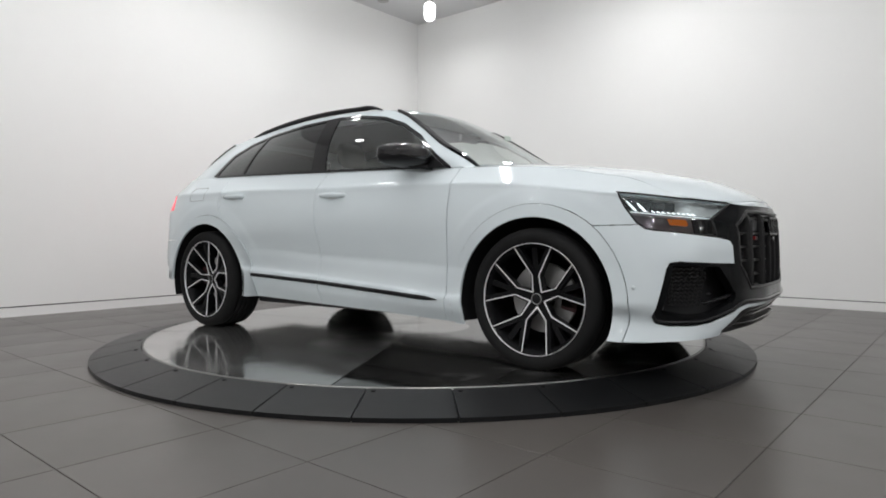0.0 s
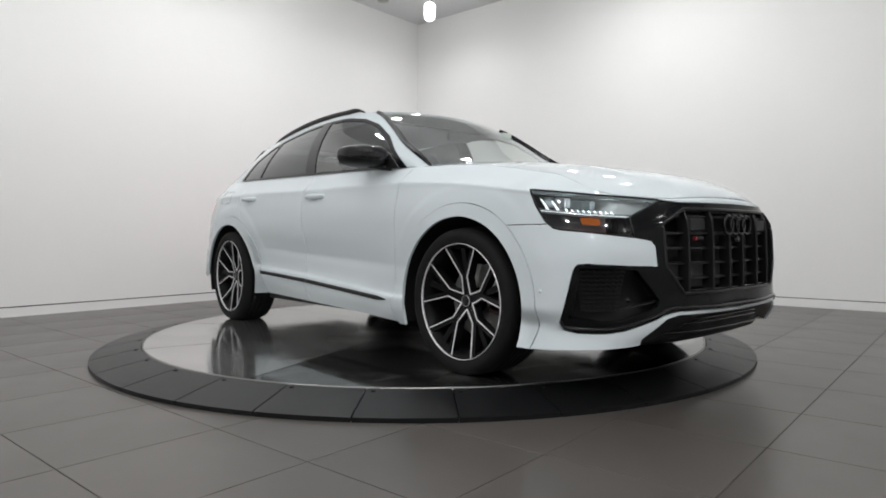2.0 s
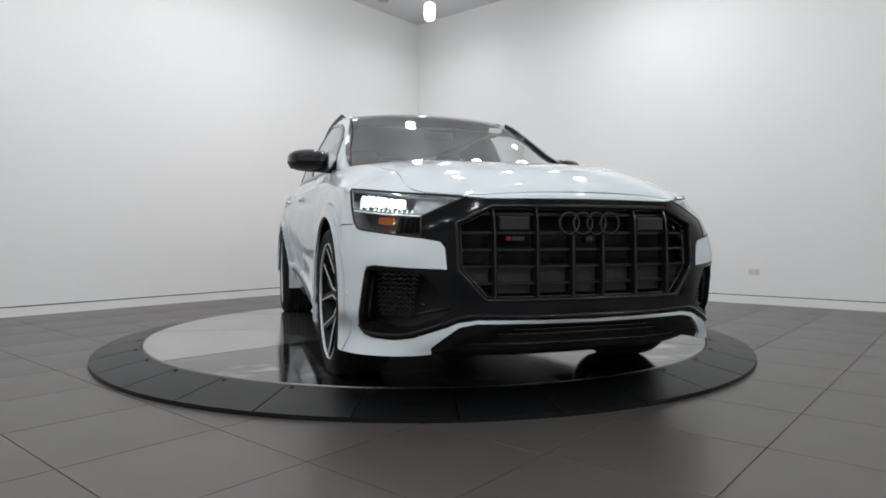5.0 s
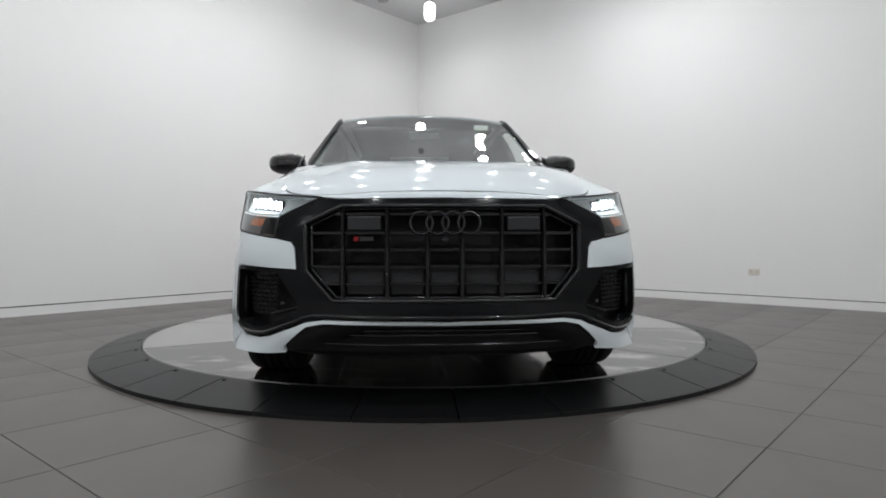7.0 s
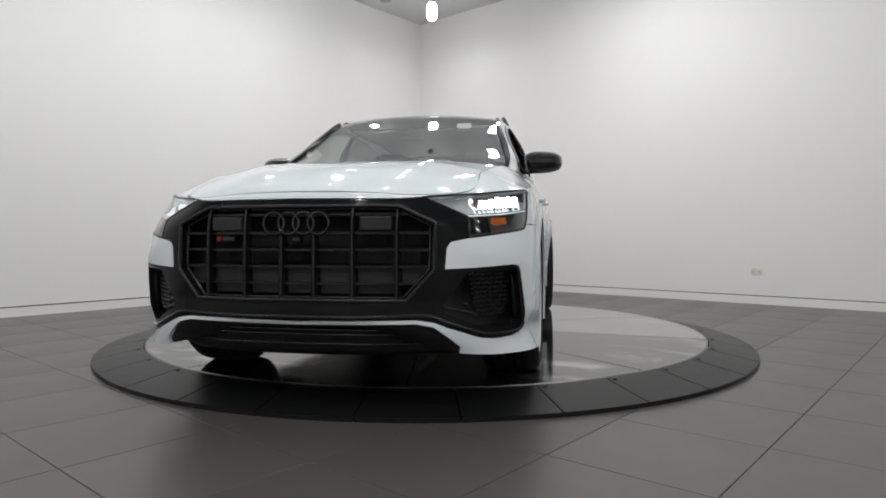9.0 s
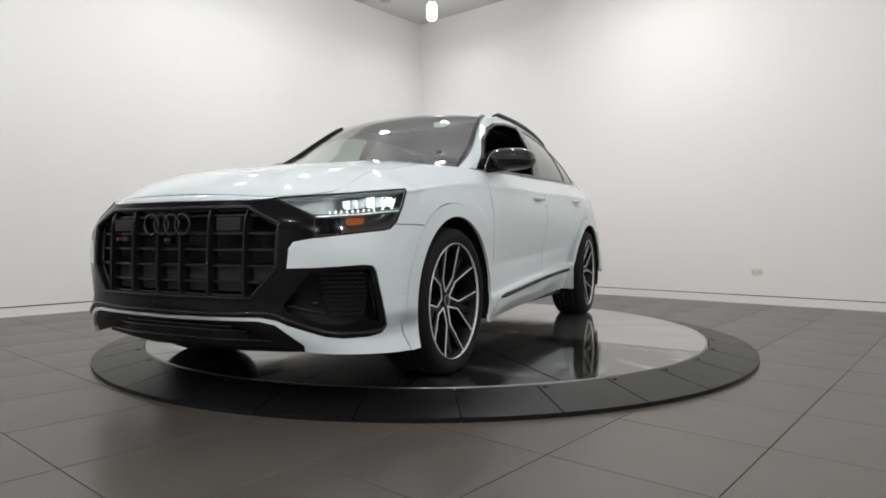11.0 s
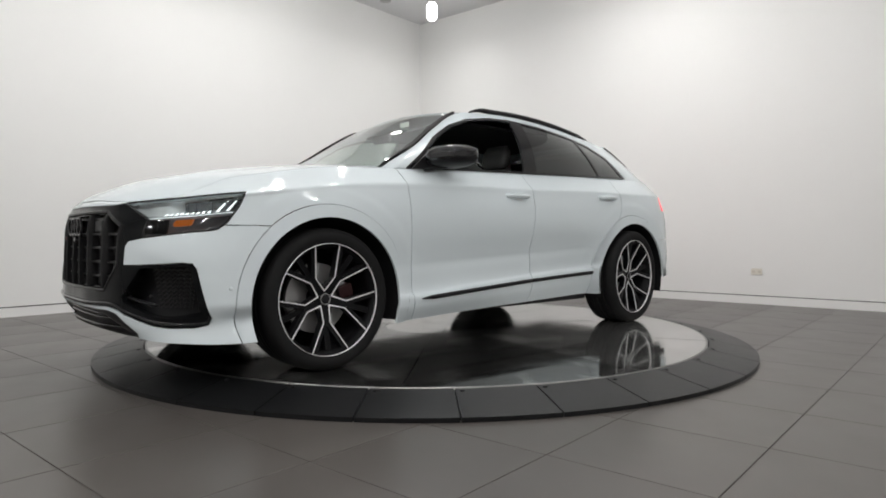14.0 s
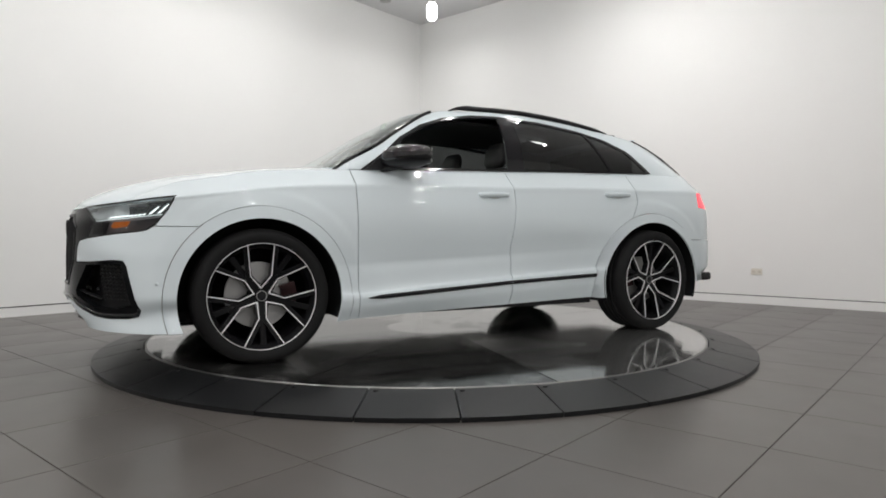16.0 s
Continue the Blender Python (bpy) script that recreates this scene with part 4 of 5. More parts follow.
def lamp_insides(hold, s):
    """The workings of a headlight behind its lens, in car space; s is the side."""
    turn = (lambda bm: bm) if s > 0 else flipped
    at = lambda d, z, deep: Skin.nose(d, z, deep)
    # bowl: a dark backing that follows the lens
    bm = bmesh.new()
    cols = []
    for k in range(15):
        d = 1.03 + (1.80 - 1.03) * k / 14
        hi = float(np.interp(d, [1.0, 1.26, 1.61, 1.86], [.953, .935, .912, .898])) + .004
        lo = float(np.interp(d, [1.0, 1.04, 1.10, 1.15, 1.2, 1.43, 1.64, 1.65, 1.86], [.945, .878, .80, .768, .757, .738, .722, .80, .89])) - .004
        cols.append([bm.verts.new(at(d, hi + (lo - hi) * j / 6, .012 + (.130 if d < 1.48 else .034) * math.sin(math.pi * min(1, max(0, j / 6))) ** .5)) for j in range(7)])
    for a, b in zip(cols, cols[1:]):
        for j in range(6):
            bm.faces.new((a[j], b[j], b[j + 1], a[j + 1]))
    part("bowl", turn(bm), LAMP_BOWL, hold, "dark lamp housing", True)
    # shelf between the two lenses
    bm = bmesh.new()
    rows = [[bm.verts.new(at(d, z + dz, deep)) for dz in (-.004, .004) for deep in (.006, .075)] for d, z in
            [(1.07 + .54 * k / 12, float(np.interp(1.07 + .54 * k / 12, [1.02, 1.34, 1.70], [.853, .827, .810]))) for k in range(13)]]
    for a, b in zip(rows, rows[1:]):
        for i, j in ((0, 1), (1, 3), (3, 2), (2, 0)):
            bm.faces.new((a[i], a[j], b[j], b[i]))
    part("light_guide", turn(bm), GUIDE, hold, "bright trim line", True)
    # slanted running-light blades
    for k in range(11):
        d = 1.13 + .065 * k if k < 2 else 1.25 + .036 * (k - 2)
        z = float(np.interp(d, [1.02, 1.34, 1.70], [.853, .827, .810])) + .006
        tall = .060 - .008 * k if k < 2 else .017
        a, b = at(d, z, .022), at(d - tall * .9 + .010, z + tall, .034)
        part("running_light", turn(tube([a, a + (b - a) * .5, b], [.0055, .005, .003], None, 6)), DRL, hold, "white LED blade")
    # projector modules: glowing rectangles set in short dark boxes, so that they shine ahead only
    for d, z, wide, tall in ((1.135, .893, .021, .023), (1.20, .890, .021, .024), (1.265, .886, .021, .024), (1.37, .877, .019, .021), (1.425, .873, .019, .020)):
        spin, deep = Matrix.Translation(at(d, z, .046)), -.072
        tube_box = bmesh.new()
        for lo, hi in (((deep, -wide - .003, tall), (0, wide + .003, tall + .003)), ((deep, -wide - .003, -tall - .003), (0, wide + .003, -tall)),
                       ((deep, -wide - .003, -tall), (0, -wide, tall)), ((deep, wide, -tall), (0, wide + .003, tall)), ((deep - .004, -wide - .003, -tall - .003), (deep, wide + .003, tall + .003))):
            add_box(tube_box, lo, hi, spin)
        part("lamp_tube", turn(tube_box), LAMP_BLACK, hold, "dark lamp box")
        part("beam", turn(box((deep + .004, -wide + .001, -tall + .001), (deep + .010, wide - .001, tall - .001), spin, .002)), BEAM, hold, "glowing white low beam")
    # black seal round the lamp, bright trim along the lens border
    edge = [Skin.nose(p[0] + (q[0] - p[0]) * k / 6, p[1] + (q[1] - p[1]) * k / 6, .002) for p, q in zip(LAMP, LAMP[1:] + LAMP[:1]) for k in range(6)]
    part("lamp_seal", turn(tube(edge, .0055, None, 6, closed=True)), BLACK_MATT, hold, "black seal", True)
    line = [(1.83, .889), (1.74, .858), (1.638, .823), (1.52, .826), (1.34, .835), (1.18, .847), (1.045, .858)]
    path = [at(p[0] + (q[0] - p[0]) * k / 5, p[1] + (q[1] - p[1]) * k / 5, .006) for p, q in zip(line, line[1:]) for k in range(5)]
    part("lens_trim", turn(tube(path, .0034, None, 6)), CHROME, hold, "bright trim along the lens", True)
    path = [at(1.04 + .74 * k / 20, float(np.interp(1.04 + .74 * k / 20, [1.005, 1.26, 1.61, 1.86], [.953, .935, .912, .898])) - .016, .016) for k in range(21)]
    part("top_trim", turn(tube(path, .0028, None, 6)), CHROME, hold, "thin bright upper line", True)
    # dark block behind the inner end of the smoked lens
    bm = bmesh.new()
    rows = [[bm.verts.new(at(d, z, .010 + .006 * (k % 2))) for z in (.742, .768, .794, .812)] for k, d in enumerate(np.linspace(1.475, 1.625, 9))]
    for a, b in zip(rows, rows[1:]):
        for i in range(3):
            bm.faces.new((a[i], b[i], b[i + 1], a[i + 1]))
    part("side_block", turn(bm), BLACK_MATT, hold, "dark ribbed block")
    # amber marker
    bm = bmesh.new()
    ring = [at(d, z, .006) for d, z in ((1.325, .814), (1.43, .810), (1.445, .790), (1.43, .778), (1.335, .785))]
    back = [v - Vector((.02, .015, 0)) for v in ring]
    a, b = [bm.verts.new(v) for v in ring], [bm.verts.new(v) for v in back]
    bm.faces.new(a), bm.faces.new(b[::-1])
    for i in range(5):
        bm.faces.new((a[i], b[i], b[(i + 1) % 5], a[(i + 1) % 5]))
    bmesh.ops.recalc_face_normals(bm, faces=bm.faces)
    part("side_marker", turn(bm), ORANGE, hold, "lit amber side marker")


def build_nose(car):
    """Grille, badge, intakes and blade."""
    grille = new("radiator_grille")
    grille.parent = car
    grille["label"] = "octagonal black grille with vertical bars"
    put(grille)
    face = lambda y, z, deep: Skin.face(y, z, deep)
    bm = bmesh.new()
    ys = np.linspace(-.60, .60, 25)
    for lo, hi in ((.45, .86),):
        rows = [[bm.verts.new(face(y, z, .10)) for z in (lo, hi)] for y in ys]
        for a, b in zip(rows, rows[1:]):
            bm.faces.new((a[0], b[0], b[1], a[1]))
    part("backing", bm, BLACK_DEEP, grille)
    rim = [face(y, z, .004) for i in range(8) for y, z in [tuple(np.array(OCTAGON[i]) + (np.array(OCTAGON[(i + 1) % 8]) - np.array(OCTAGON[i])) * k / 8) for k in range(8)]]
    part("grille_frame", tube(rim, .009, None, 8, closed=True), BLACK_BAR, grille, "gloss black grille frame", True)

    inner = [Vector(v) * Vector((1, .962, 1)) - Vector((.024, 0, (v.z - .655) * .055)) for v in rim]
    part("inner_frame", tube(inner, .008, None, 6, closed=True), BLACK_GLOSS, grille, "gloss black inner step of the frame", True)

    def z_range(y):
        y = abs(y)
        return float(np.interp(y, [0, .46, .566], [.470, .470, .590])), float(np.interp(y, [0, .43, .582], [.852, .852, .785]))

    for y in (-.425, -.24, -.073, .073, .24, .425):
        lo, hi = z_range(y)
        if abs(y) < .1:
            hi = .735
        bm = bmesh.new()
        zs = np.linspace(lo, hi, 9)
        rows = []
        for z in zs:
            w = .0115 if z < .70 else .009
            f = face(y, z, .010)
            rows.append([bm.verts.new(f + Vector(o)) for o in ((-.05, -w, 0), (0, -w * .6, 0), (.006, 0, 0), (0, w * .6, 0), (-.05, w, 0))])
        for a, b in zip(rows, rows[1:]):
            for i in range(4):
                bm.faces.new((a[i], a[i + 1], b[i + 1], b[i]))
        part("vertical_bar", bm, BLACK_BAR, grille)
    for z in (.824, .745, .674, .603, .532):
        wide = float(np.interp(z, [.468, .590, .777, .842], [.46, .566, .57, .425]))
        bm = bmesh.new()
        rows = []
        for y in np.linspace(-wide, wide, 33):
            f = face(float(y), z, .030)
            rows.append([bm.verts.new(f + Vector(o)) for o in ((-.03, 0, -.006), (0, 0, -.005), (0, 0, .005), (-.03, 0, .006))])
        for a, b in zip(rows, rows[1:]):
            for i in range(3):
                bm.faces.new((a[i], b[i], b[i + 1], a[i + 1]))
        part("cross_bar", bm, BLACK_BAR, grille)
    edges = [-.56, -.425, -.24, -.073, .073, .24, .425, .56]
    for a, b in zip(edges, edges[1:]):
        for lo, hi in ((.49, .526), (.538, .597)):
            y0, y1 = a + .018, b - .018
            if abs(a) > .5 or abs(b) > .5:
                if hi < .53:
                    continue
            f0, f1 = face(y0, lo, .055), face(y1, lo, .055)
            bm = prism([(f0.x, y0), (f1.x, y1), (f1.x - .01, y1), (f0.x - .01, y0)], lo, hi)
            part("air_shutter", bm, SHUTTER, grille, "dark grey shutter plate")
    for s in (-1, 1):
        f = face(s * .335, .782, .022)
        part("radar_cover", box((f.x - .03, s * .335 - .07, .755), (f.x, s * .335 + .07, .815), None, .006), SHUTTER, grille, "square dark sensor cover")
    # four plain linked rings, dark
    for y in (-.099, -.033, .033, .099):
        f = face(y, .786, .004)
        ring = [Vector((f.x + .004, y + .046 * math.cos(a), .786 + .046 * math.sin(a))) for a in np.linspace(0, 2 * math.pi, 33)[:-1]]
        bm = bmesh.new()
        rows = []
        for p in ring:
            c = Vector((p.x, y, .786))
            o = (p - c).normalized()
            rows.append([bm.verts.new(p + o * (.0065 * math.cos(t)) + Vector((.006 * math.sin(t), 0, 0))) for t in np.linspace(0, 2 * math.pi, 9)[:-1]])
        for i in range(len(rows)):
            a, b = rows[i], rows[(i + 1) % len(rows)]
            for k in range(8):
                bm.faces.new((a[k], a[(k + 1) % 8], b[(k + 1) % 8], b[k]))
        bmesh.ops.recalc_face_normals(bm, faces=bm.faces)
        part("badge_ring", bm, BLACK_GLOSS, grille, "", True)
    f = face(0, .715, 0)
    part("front_camera", lathe([(0, .012), (.012, .012), (.018, .004), (.018, -.03)], 20, None, Matrix.Translation((f.x - .012, 0, .715)) @ pose(0, 0, 0, 0, 0, -90)), BLACK_GLOSS, grille, "small round camera", True)
    f = face(-.365, .72, .012)
    badge = part("model_badge", box((f.x - .012, -.352, .711), (f.x, -.297, .729), None, .002), SHUTTER, grille, "small grey and red badge")
    part("red_mark", box((f.x - .012, -.378, .711), (f.x + .002, -.358, .729), None, .002), BADGE_RED, badge)

    # side intakes: a tray behind each opening with a ribbed insert
    for s in (1, -1):
        turn = (lambda bm: bm) if s > 0 else flipped
        hold = new("air_intake")
        hold.parent = car
        hold["label"] = "black side air intake with ribbed honeycomb insert"
        put(hold)
        bm = bmesh.new()
        cols = []
        for k in range(13):
            d = 1.17 + .70 * k / 12
            cols.append([bm.verts.new(Skin.nose(d, .31 + .29 * j / 5, .060 + .03 * math.sin(math.pi * j / 5))) for j in range(6)])
        for a, b in zip(cols, cols[1:]):
            for j in range(5):
                bm.faces.new((a[j], a[j + 1], b[j + 1], b[j]))
        part("tray", turn(bm), BLACK_MATT, hold, "matt black tray", True)
        for j in range(10):
            z = .392 + .0195 * j
            d0, d1 = 1.335 - .004 * j, 1.56 + .006 * j
            path = [Skin.nose(d0 + (d1 - d0) * k / 14, z + (.0045 if k % 2 else -.0045), .045) for k in range(15)]
            part("rib", turn(tube(path, .0055, None, 5)), BLACK_BAR, hold)
        path = [Skin.nose(d, z, .030) for d, z in ((1.30, .565), (1.29, .50), (1.27, .42), (1.265, .37))]
        part("side_fin", turn(tube(path, .010, None, 6)), BLACK_BAR, hold, "", True)
        path = [Skin.nose(1.57 + .25 * k / 6, .395 + .04 * k / 6, .03) for k in range(7)]
        part("lower_fin", turn(tube(path, .014, None, 6, .5)), BLACK_BAR, hold, "", True)
        c = Skin.nose(1.635, .44, .045)
        part("parking_sensor", turn(lathe([(0, .008), (.010, .008), (.013, 0)], 14, None, Matrix.Translation(c) @ pose(0, 0, 0, 0, 0, -60))), BLACK_GLOSS, hold, "", True)

    # gloss blade that runs under the intakes and across, and the thin white line under it
    def blade(shift, thick, push):
        line = [(1.19, .345), (1.215, .318), (1.30, .310), (1.46, .311), (1.58, .323), (1.80, .374), (1.86, .394), (1.96, .403), (2.20, .396), (2.51, .394)]
        k = np.linspace(0, 1, len(line))
        fine = spline(np.array(line), k, np.linspace(0, 1, 60))
        return [Skin.nose(min(float(d), 2.503), float(z) + shift, -push) for d, z in fine], thick
    path, thick = blade(0, .0085, .001)
    whole = path + [Vector((v.x, -v.y, v.z)) for v in path[::-1][1:]]
    put(part("bumper_blade", tube(whole, thick, None, 8), BLACK_GLOSS, car, "gloss black blade along the bumper", True))
    for s in (1, -1):
        c = Skin.side(2.033, .477)
        make = lathe([(0, .003), (.009, .003), (.011, -.004)], 16, None, Matrix.Translation(c) @ pose(0, 0, 0, 0, 0, -12))
        put(part("park_sensor", make if s > 0 else flipped(make), PAINT, car, "white painted sensor button", True))
    bm = bmesh.new()
    rows = []
    for y in np.linspace(-.82, .82, 33):
        x = float(np.interp(abs(y), [0, .3, .6, .7, .82], [2.44, 2.43, 2.34, 2.25, 2.10]))
        rows.append([bm.verts.new(p) for p in ((x, y, .34 if abs(y) < .6 else .26), (x + .01, y, .25), (x - .10, y, .205), (1.97 if abs(y) > .6 else x - .9, y, .20))])
    for a, b in zip(rows, rows[1:]):
        for i in range(3):
            bm.faces.new((a[i], a[i + 1], b[i + 1], b[i]))
    put(part("front_undertray", bm, BLACK_MATT, car, "black plastic undertray", True))
    for z in (.275, .315, .335):
        path = [Vector((float(np.interp(abs(y), [0, .3, .6, .7], [2.462, 2.452, 2.36, 2.28])), float(y), z)) for y in np.linspace(-.62, .62, 21)]
        put(part("lower_slat", tube(path, .006, None, 6), BLACK_GLOSS, car, "", True))


BLACK_BAR = material("grille_bar_black", (0.008, 0.008, 0.009), 0.28)
SHUTTER = material("shutter_grey", (0.017, 0.018, 0.020), 0.5, vary=0.1, scale=30)


def build_trim(car, doors):
    """Handles, strips, mirrors, rails, spoiler, wheel housings and the underside."""
    for set_of, spots in ((doors[0], (.040, -.212, 1.012)), (doors[1], (-1.062, -1.318, 1.043))):
        for door, s in zip(set_of, (1, -1)):
            x0, x1, z = spots
            bm = bmesh.new()
            n = 14
            rows = []
            for k in range(n + 1):
                w = k / n
                x = x0 + (x1 - x0) * w
                lift = .034 * math.sin(math.pi * min(1, max(0, w * 1.0))) ** .35 if 0 < w < 1 else -.006
                c = Skin.side(x, z + .007 * w, lift)
                h = .019 * (.75 + .25 * math.sin(math.pi * w))
                rows.append([bm.verts.new(c + Vector((0, dy, dz))) for dy, dz in ((-.014, -h), (-.002, -h * .8), (.003, 0), (-.002, h * .8), (-.014, h))])
            for a, b in zip(rows, rows[1:]):
                for i in range(4):
                    bm.faces.new((a[i], a[i + 1], b[i + 1], b[i]))
                bm.faces.new((a[4], a[0], b[0], b[4]))
            bm.faces.new(rows[0]), bm.faces.new(rows[-1][::-1])
            bmesh.ops.recalc_face_normals(bm, faces=bm.faces)
            if s < 0:
                flipped(bm)
            ob = part("door_handle", bm, PAINT, door, "white painted pull handle", True)
            # flat disc behind the handle: its grey paints the shade of a dished recess
            bm = bmesh.new()
            c = Skin.side((x0 + x1) / 2, z + .002, .0012)
            ring = [Skin.side((x0 + x1) / 2 + .055 * math.cos(t), z + .002 - .004 + .024 * math.sin(t), .0012) for t in np.linspace(0, 2 * math.pi, 21)[:-1]]
            mid = bm.verts.new(c)
            vs = [bm.verts.new(v) for v in ring]
            for i in range(20):
                bm.faces.new((mid, vs[i], vs[(i + 1) % 20]))
            bmesh.ops.recalc_face_normals(bm, faces=bm.faces)
            if s < 0:
                flipped(bm)
            part("handle_cup", bm, CUP_SHADE, door, "flat grey disc, painted shade of the handle recess", True)
    # dark strip along the doors, split at the gap
    for set_of, x0, x1 in ((doors[0], .845, -.231), (doors[1], -.239, -1.04)):
        for door, s in zip(set_of, (1, -1)):
            bm = bmesh.new()
            rows = []
            for k in range(25):
                x = x0 + (x1 - x0) * k / 24
                z = float(np.interp(x, [-1.04, -.235, .254, .845], [.441, .410, .384, .352]))
                h = .013 * min(1, (.845 - x) / .10 + .15) if x > 0 else .013 * min(1, (x + 1.04) / .02 + .3)
                rows.append([bm.verts.new(Skin.side(x, z + dz * h, out)) for dz, out in ((-1, -.004), (-1, .006), (-.5, .009), (.5, .009), (1, .006), (1, -.004))])
            for a, b in zip(rows, rows[1:]):
                for i in range(5):
                    bm.faces.new((a[i], a[i + 1], b[i + 1], b[i]))
            bm.faces.new(rows[0]), bm.faces.new(rows[-1][::-1])
            bmesh.ops.recalc_face_normals(bm, faces=bm.faces)
            part("side_strip", bm if s > 0 else flipped(bm), BLACK_MATT, door, "black lower door strip", True)
    for s in (1, -1):
        turn = (lambda bm: bm) if s > 0 else flipped
        hold = new("door_mirror")
        hold.parent = car
        hold["label"] = "gloss black door mirror"
        put(hold)

        def shell(lo, hi, grow):
            bm = bmesh.new()
            rows = []
            for i in range(25):
                u = -math.pi / 2 + math.pi * i / 24
                row = []
                for k in range(29):
                    v = lo + (hi - lo) * k / 28
                    power = lambda c, e: math.copysign(abs(c) ** e, c)
                    yy, r = power(math.sin(u), .75), power(math.cos(u), .62)
                    xx, zz = r * power(math.cos(v), .75), r * power(math.sin(v), .75)
                    x = .535 + (.165 if xx > 0 else .085) * xx * grow * (1 - .15 * yy) - .035 * yy
                    row.append(bm.verts.new((x, .968 + .130 * yy * grow, 1.238 + (.076 if zz > 0 else .070) * zz * grow * (1 - .10 * yy) + .006 * yy)))
                rows.append(row)
            for a, b in zip(rows, rows[1:]):
                for k in range(28):
                    bm.faces.new((a[k], a[k + 1], b[k + 1], b[k]))
            bmesh.ops.remove_doubles(bm, verts=bm.verts, dist=1e-5)
            bmesh.ops.recalc_face_normals(bm, faces=bm.faces)
            return bm
        part("cap", turn(shell(radians(-18), radians(198), 1.0)), BLACK_GLOSS, hold, "gloss black upper cap", True)
        part("lower_shell", turn(shell(radians(198), radians(342), .985)), BLACK_MATT, hold, "matt black lower shell", True)
        part("mirror_glass", turn(prism([(.90, 1.185), (1.075, 1.195), (1.08, 1.285), (.905, 1.295)], .455, .459, to=lambda a, b, h: (h, a, b))), CHROME, hold, "mirror glass")
        part("arm", turn(tube([(.70, .835, 1.165), (.66, .87, 1.168), (.60, .93, 1.178), (.56, .97, 1.195)], [.030, .028, .026, .024], None, 10, .65)), BLACK_MATT, hold, "", True)
        part("sail", turn(prism([(.83, 1.152), (.60, 1.165), (.60, 1.30), (.70, 1.252)], .0, .010, to=lambda a, b, h: (a, .845 - .22 * (b - 1.16) + .022 + h, b))), BLACK_MATT, hold)
        part("indicator", turn(tube([(.605 - .3 * (y - .985) ** 2 - .12 * (y - .95), y, 1.243) for y in (.93, .96, .99, 1.02, 1.05, 1.07)], .004, None, 6)), CHROME, hold, "thin light strip")

    def rail():
        rows = [(.115, .640, 1.632), (.06, .643, 1.650), (-.15, .645, 1.662), (-.60, .642, 1.659), (-.92, .632, 1.634), (-1.25, .612, 1.592), (-1.36, .602, 1.578)]
        k = chords([rows])
        path = [Vector(v) for v in spline(rows, k, np.linspace(0, k[-1], 40))]
        return tube([v - Vector((0, 0, .008)) for v in path], [min(.0125, .003 + .0025 * min(i, 39 - i)) for i in range(40)], None, 8, 1.5)
    two("roof_rail", rail, BLACK_MATT, car, "satin black roof rail", True)

    # spoiler lip and dark side blade at the rear window
    def side_blade():
        path = [Vector(p) for p in ((-1.66, .575, 1.533), (-1.80, .570, 1.487), (-2.00, .562, 1.406), (-2.20, .553, 1.298), (-2.25, .550, 1.270))]
        return tube(path, [.007, .009, .009, .008, .005], None, 8)
    two("window_blade", side_blade, BLACK_GLOSS, car, "black blade beside the rear window", True)
    lip = [Vector((-1.70 - .10 * math.cos(y * 2.2), float(y), 1.545 + .012 * math.cos(y * 2.5))) for y in np.linspace(-.50, .50, 25)]
    put(part("roof_spoiler", tube(lip, .022, None, 8, .5), PAINT, car, "white roof spoiler", True))
    # wheel housings
    def liner(xc):
        bm = bmesh.new()
        rows = []
        for k in range(29):
            a = radians(-17 + 214 * k / 28)
            r = .475
            rows.append([bm.verts.new((xc + r * math.cos(a), y, ARCH_Z + r * math.sin(a))) for y in (.965, .955, .60)])
        for a, b in zip(rows, rows[1:]):
            for i in range(2):
                bm.faces.new((a[i], b[i], b[i + 1], a[i + 1]))
        bm.faces.new([r[2] for r in rows])
        return bm
    for xc in ARCHES:
        two("wheel_housing", lambda: liner(xc), BLACK_DEEP, car, "", True)
    # dark inner shell behind the panel gaps, and the underside
    bm = bmesh.new()
    rows = []
    for x in np.linspace(-.98, .98, 9):
        rows.append([bm.verts.new((x, y, z)) for y, z in ((-.86 + .03 * (x < 0), .26), (-.90 + .05 * (x < .0), .40), (-.845, .55), (-.925, .72), (-.925, .92), (-.895, 1.06), (-.80, 1.15))])
    for a, b in zip(rows, rows[1:]):
        for i in range(6):
            bm.faces.new((a[i], b[i], b[i + 1], a[i + 1]))
    put(part("inner_shell", bm, BLACK_DEEP, car))
    two_side = bmesh.new()
    for a in bpy.data.objects["inner_shell"].data.polygons:
        two_side.faces.new([two_side.verts.new(Vector(bpy.data.objects["inner_shell"].data.vertices[i].co) * Vector((1, -1, 1))) for i in a.vertices])
    bmesh.ops.remove_doubles(two_side, verts=two_side.verts, dist=1e-5)
    put(part("inner_shell", two_side, BLACK_DEEP, car))
    bm = box((-2.25, -.60, .215), (1.98, .60, .30), None, .02)
    put(part("floor_pan", bm, BLACK_MATT, car, "dark underbody"))
    for s in (1, -1):
        bm = box((-1.0, s * .72 - .13, .225), (1.0, s * .72 + .13, .29), None, .01)
        put(part("sill_beam", bm, BLACK_MATT, car))
    for x in (AXLE, -AXLE):
        put(part("axle", tube([(x, -.72, .36), (x, -.4, .30), (x, .4, .30), (x, .72, .36)], .055, None, 10), BLACK_MATT, car, "", True))
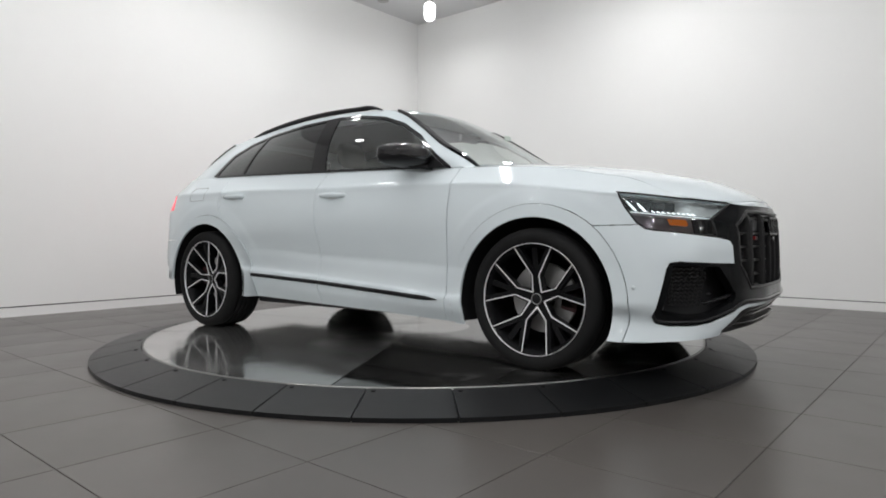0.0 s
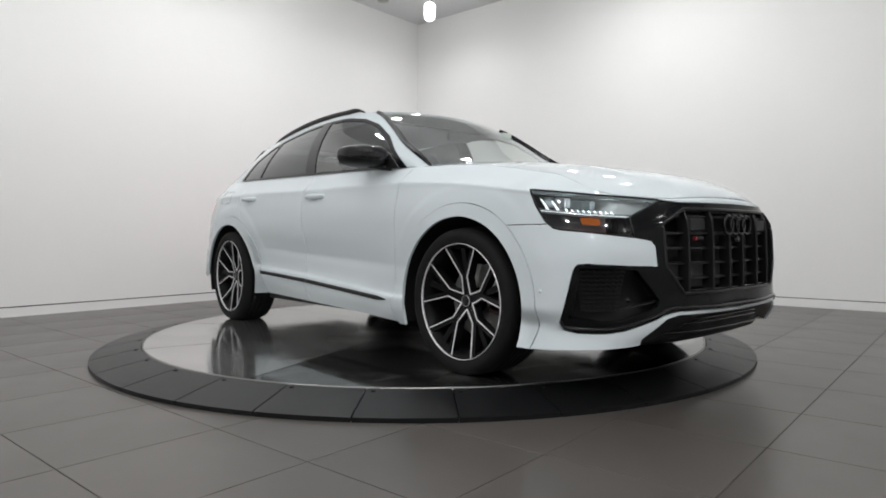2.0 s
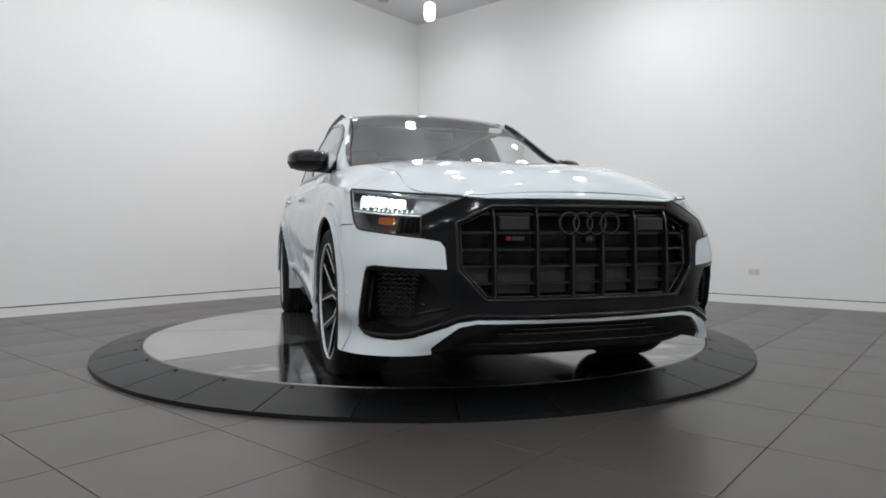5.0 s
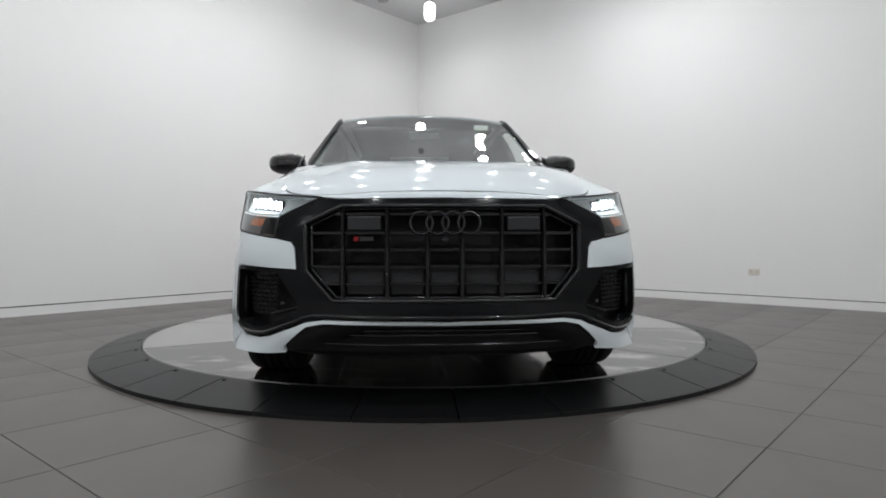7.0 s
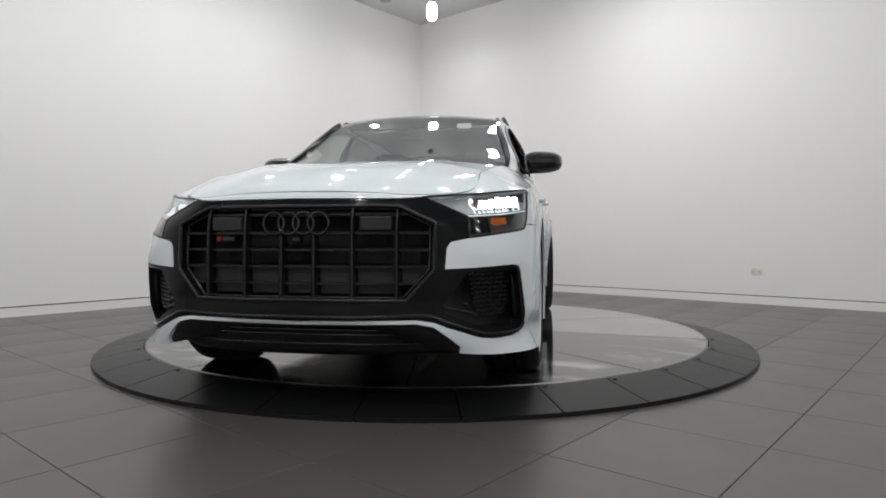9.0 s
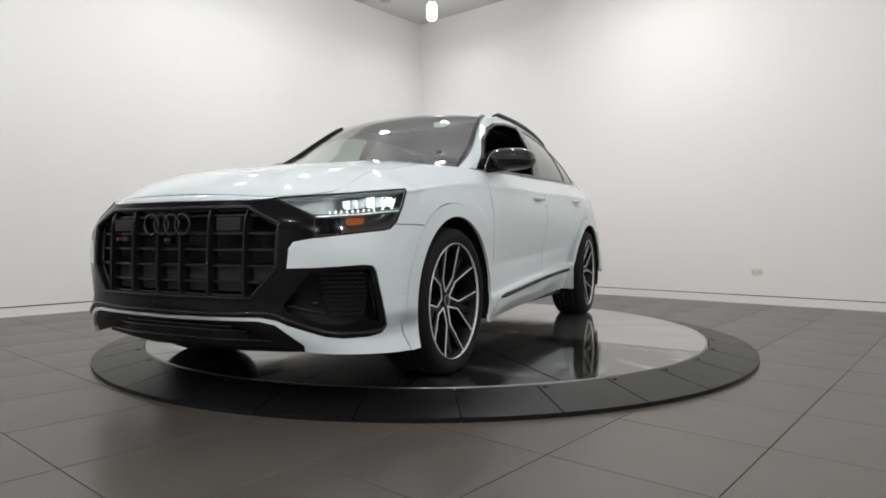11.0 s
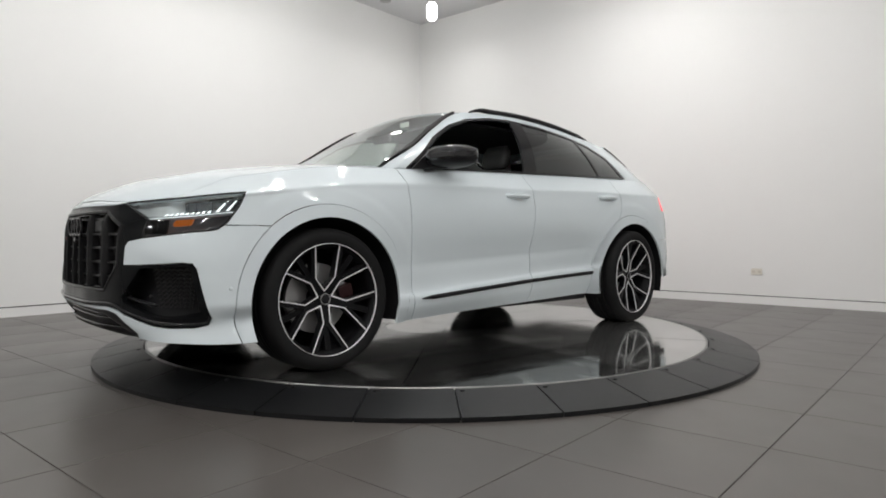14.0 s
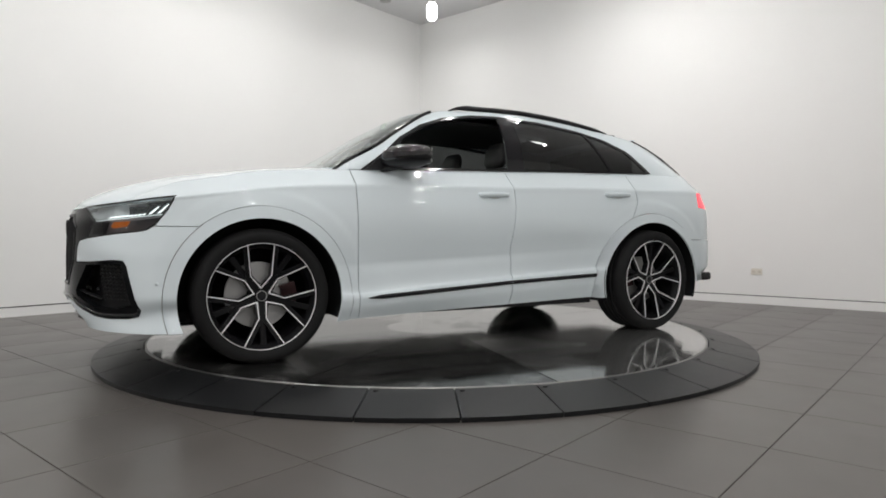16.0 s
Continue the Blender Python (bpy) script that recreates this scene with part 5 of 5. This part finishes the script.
    put(part("exhaust", tube([(.9, .12, .235), (.2, .10, .225), (-.8, .16, .225), (-1.4, .3, .235)], .032, None, 10), GREY_METAL, car, "steel exhaust pipe", True))
    put(part("silencer", box((-1.1, -.28, .20), (-.45, .28, .26), None, .025), GREY_METAL, car, "steel silencer"))
    for s in (1, -1):
        put(part("tailpipe_trim", box((-2.385, s * .66 - .13, .35), (-2.24, s * .66 + .13, .42), None, .02), BLACK_GLOSS, car, "black exhaust trim"))

    def fuel():
        edge = [(-1.60, 1.135), (-1.80, 1.140), (-1.80, 1.03), (-1.60, 1.03)]
        pts = []
        for (x0, z0), (x1, z1) in zip(edge, edge[1:] + edge[:1]):
            pts += [Skin.side(x0 + (x1 - x0) * k / 8, z0 + (z1 - z0) * k / 8, .0006) for k in range(8)]
        return tube(pts, .0014, None, 5, closed=True)
    bm = flipped(fuel())
    put(part("fuel_flap_gap", bm, SHUTTER, car, "thin dark gap round the fuel flap"))


# greyer than the body paint: recess shade put into the colour
CUP_SHADE = material("handle_shade", (0.55, 0.56, 0.57), 0.4, coat=0.5)


def build_cabin(car):
    """The dark interior that the open window and the glass show."""
    def loft(sections, mat, name, label="", parent=None):
        bm = bmesh.new()
        rows = [[bm.verts.new(p) for p in s] for s in sections]
        n = len(rows[0])
        for a, b in zip(rows, rows[1:]):
            for i in range(n):
                bm.faces.new((a[i], a[(i + 1) % n], b[(i + 1) % n], b[i]))
        bm.faces.new(rows[0]), bm.faces.new(rows[-1][::-1])
        bmesh.ops.recalc_face_normals(bm, faces=bm.faces)
        ob = part(name, bm, mat, parent or car, label, True)
        return ob if parent else put(ob)

    def oval(cx, cy, cz, a, b, axis_x=0.0, n=16, e=.6):
        out = []
        for k in range(n):
            t = 2 * math.pi * k / n
            c, s = math.cos(t), math.sin(t)
            out.append((cx + b * math.copysign(abs(s) ** e, s) * 1.0, cy + a * math.copysign(abs(c) ** e, c), cz + axis_x * math.copysign(abs(s) ** e, s)))
        return out
    for y in (.38, -.38):
        seat = new("front_seat")
        seat.parent = car
        seat["label"] = "dark grey leather front seat with headrest"
        put(seat)
        loft([oval(-.18 - .02, y, .62, .24, .09), oval(-.27, y, .85, .25, .085), oval(-.36, y, 1.08, .235, .07), oval(-.42, y, 1.22, .19, .055), oval(-.44, y, 1.26, .12, .03)], LEATHER, "backrest", "", seat)
        loft([oval(-.43, y, 1.27, .10, .03), oval(-.435, y, 1.31, .135, .05), oval(-.45, y, 1.40, .135, .05), oval(-.46, y, 1.455, .10, .03)], LEATHER, "headrest", "", seat)
        part("cushion", box((-.25, y - .26, .50), (.35, y + .26, .66), None, .05), LEATHER, seat, "", True)
    bench = put(part("rear_bench", box((-1.25, -.68, .55), (-.85, .68, 1.10), None, .08), LEATHER, car, "dark rear seat bench", True))
    put(part("dashboard", box((.56, -.74, .80), (1.0, .74, 1.10), None, .07), CABIN, car, "dark dashboard", True))
    put(part("cowl_shelf", box((.72, -.70, 1.06), (1.03, .70, 1.135), None, .03), CABIN, car, "", True))
    wheel = [Vector((.36 + .07 * math.sin(a), .38 + .18 * math.cos(a), .99 + .17 * math.sin(a))) for a in np.linspace(0, 2 * math.pi, 25)[:-1]]
    rim = put(part("steering_wheel", tube(wheel, .016, None, 8, closed=True), CABIN, car, "dark leather steering wheel", True))
    part("wheel_hub", box((.36, .30, .94), (.44, .46, 1.03), None, .03), CABIN, rim, "", True)
    put(part("head_lining", box((-1.5, -.55, 1.555), (.18, .55, 1.575), None, .005), CABIN, car, "dark head lining"))
    put(part("cabin_floor", box((-1.6, -.78, .34), (.98, .78, .44)), BLACK_DEEP, car))
    put(part("bulkhead", box((.90, -.76, .30), (1.0, .76, 1.12)), BLACK_DEEP, car))
    put(part("boot_wall", box((-1.75, -.56, .40), (-1.65, .56, 1.48)), BLACK_DEEP, car))
    for s in (1, -1):
        put(part("door_lining", box((-1.15, s * .77 - .03, .45), (.86, s * .77 + .03, 1.15), None, .01), CABIN, car, "dark inner door panel"))
    put(part("rear_view_mirror", box((.40, -.11, 1.44), (.43, .11, 1.50), None, .012), BLACK_MATT, car, "small dark inside mirror"))
    put(part("paper_note", box((.52, .36, 1.500), (.522, .46, 1.535), Matrix.Identity(4)), SHEET, car, "small white sticker inside the windscreen"))


room()
floor_tiles()
outlet()
pendants()
lamp_discs()
ceiling_spot()
plate = turntable()
car = tagged(new("sport_utility_car"), "white coupe-shaped luxury SUV with black trim standing on the turntable", "car")
doors = build_body(car)
build_nose(car)
build_trim(car, doors)
build_cabin(car)
build_wheels(car)


def motions():
    rows = [(t, pose(0, 0, 0, 0, 0, a)) for t, a in ANGLES]
    walk(plate, rows)
    walk(car, rows)


motions()
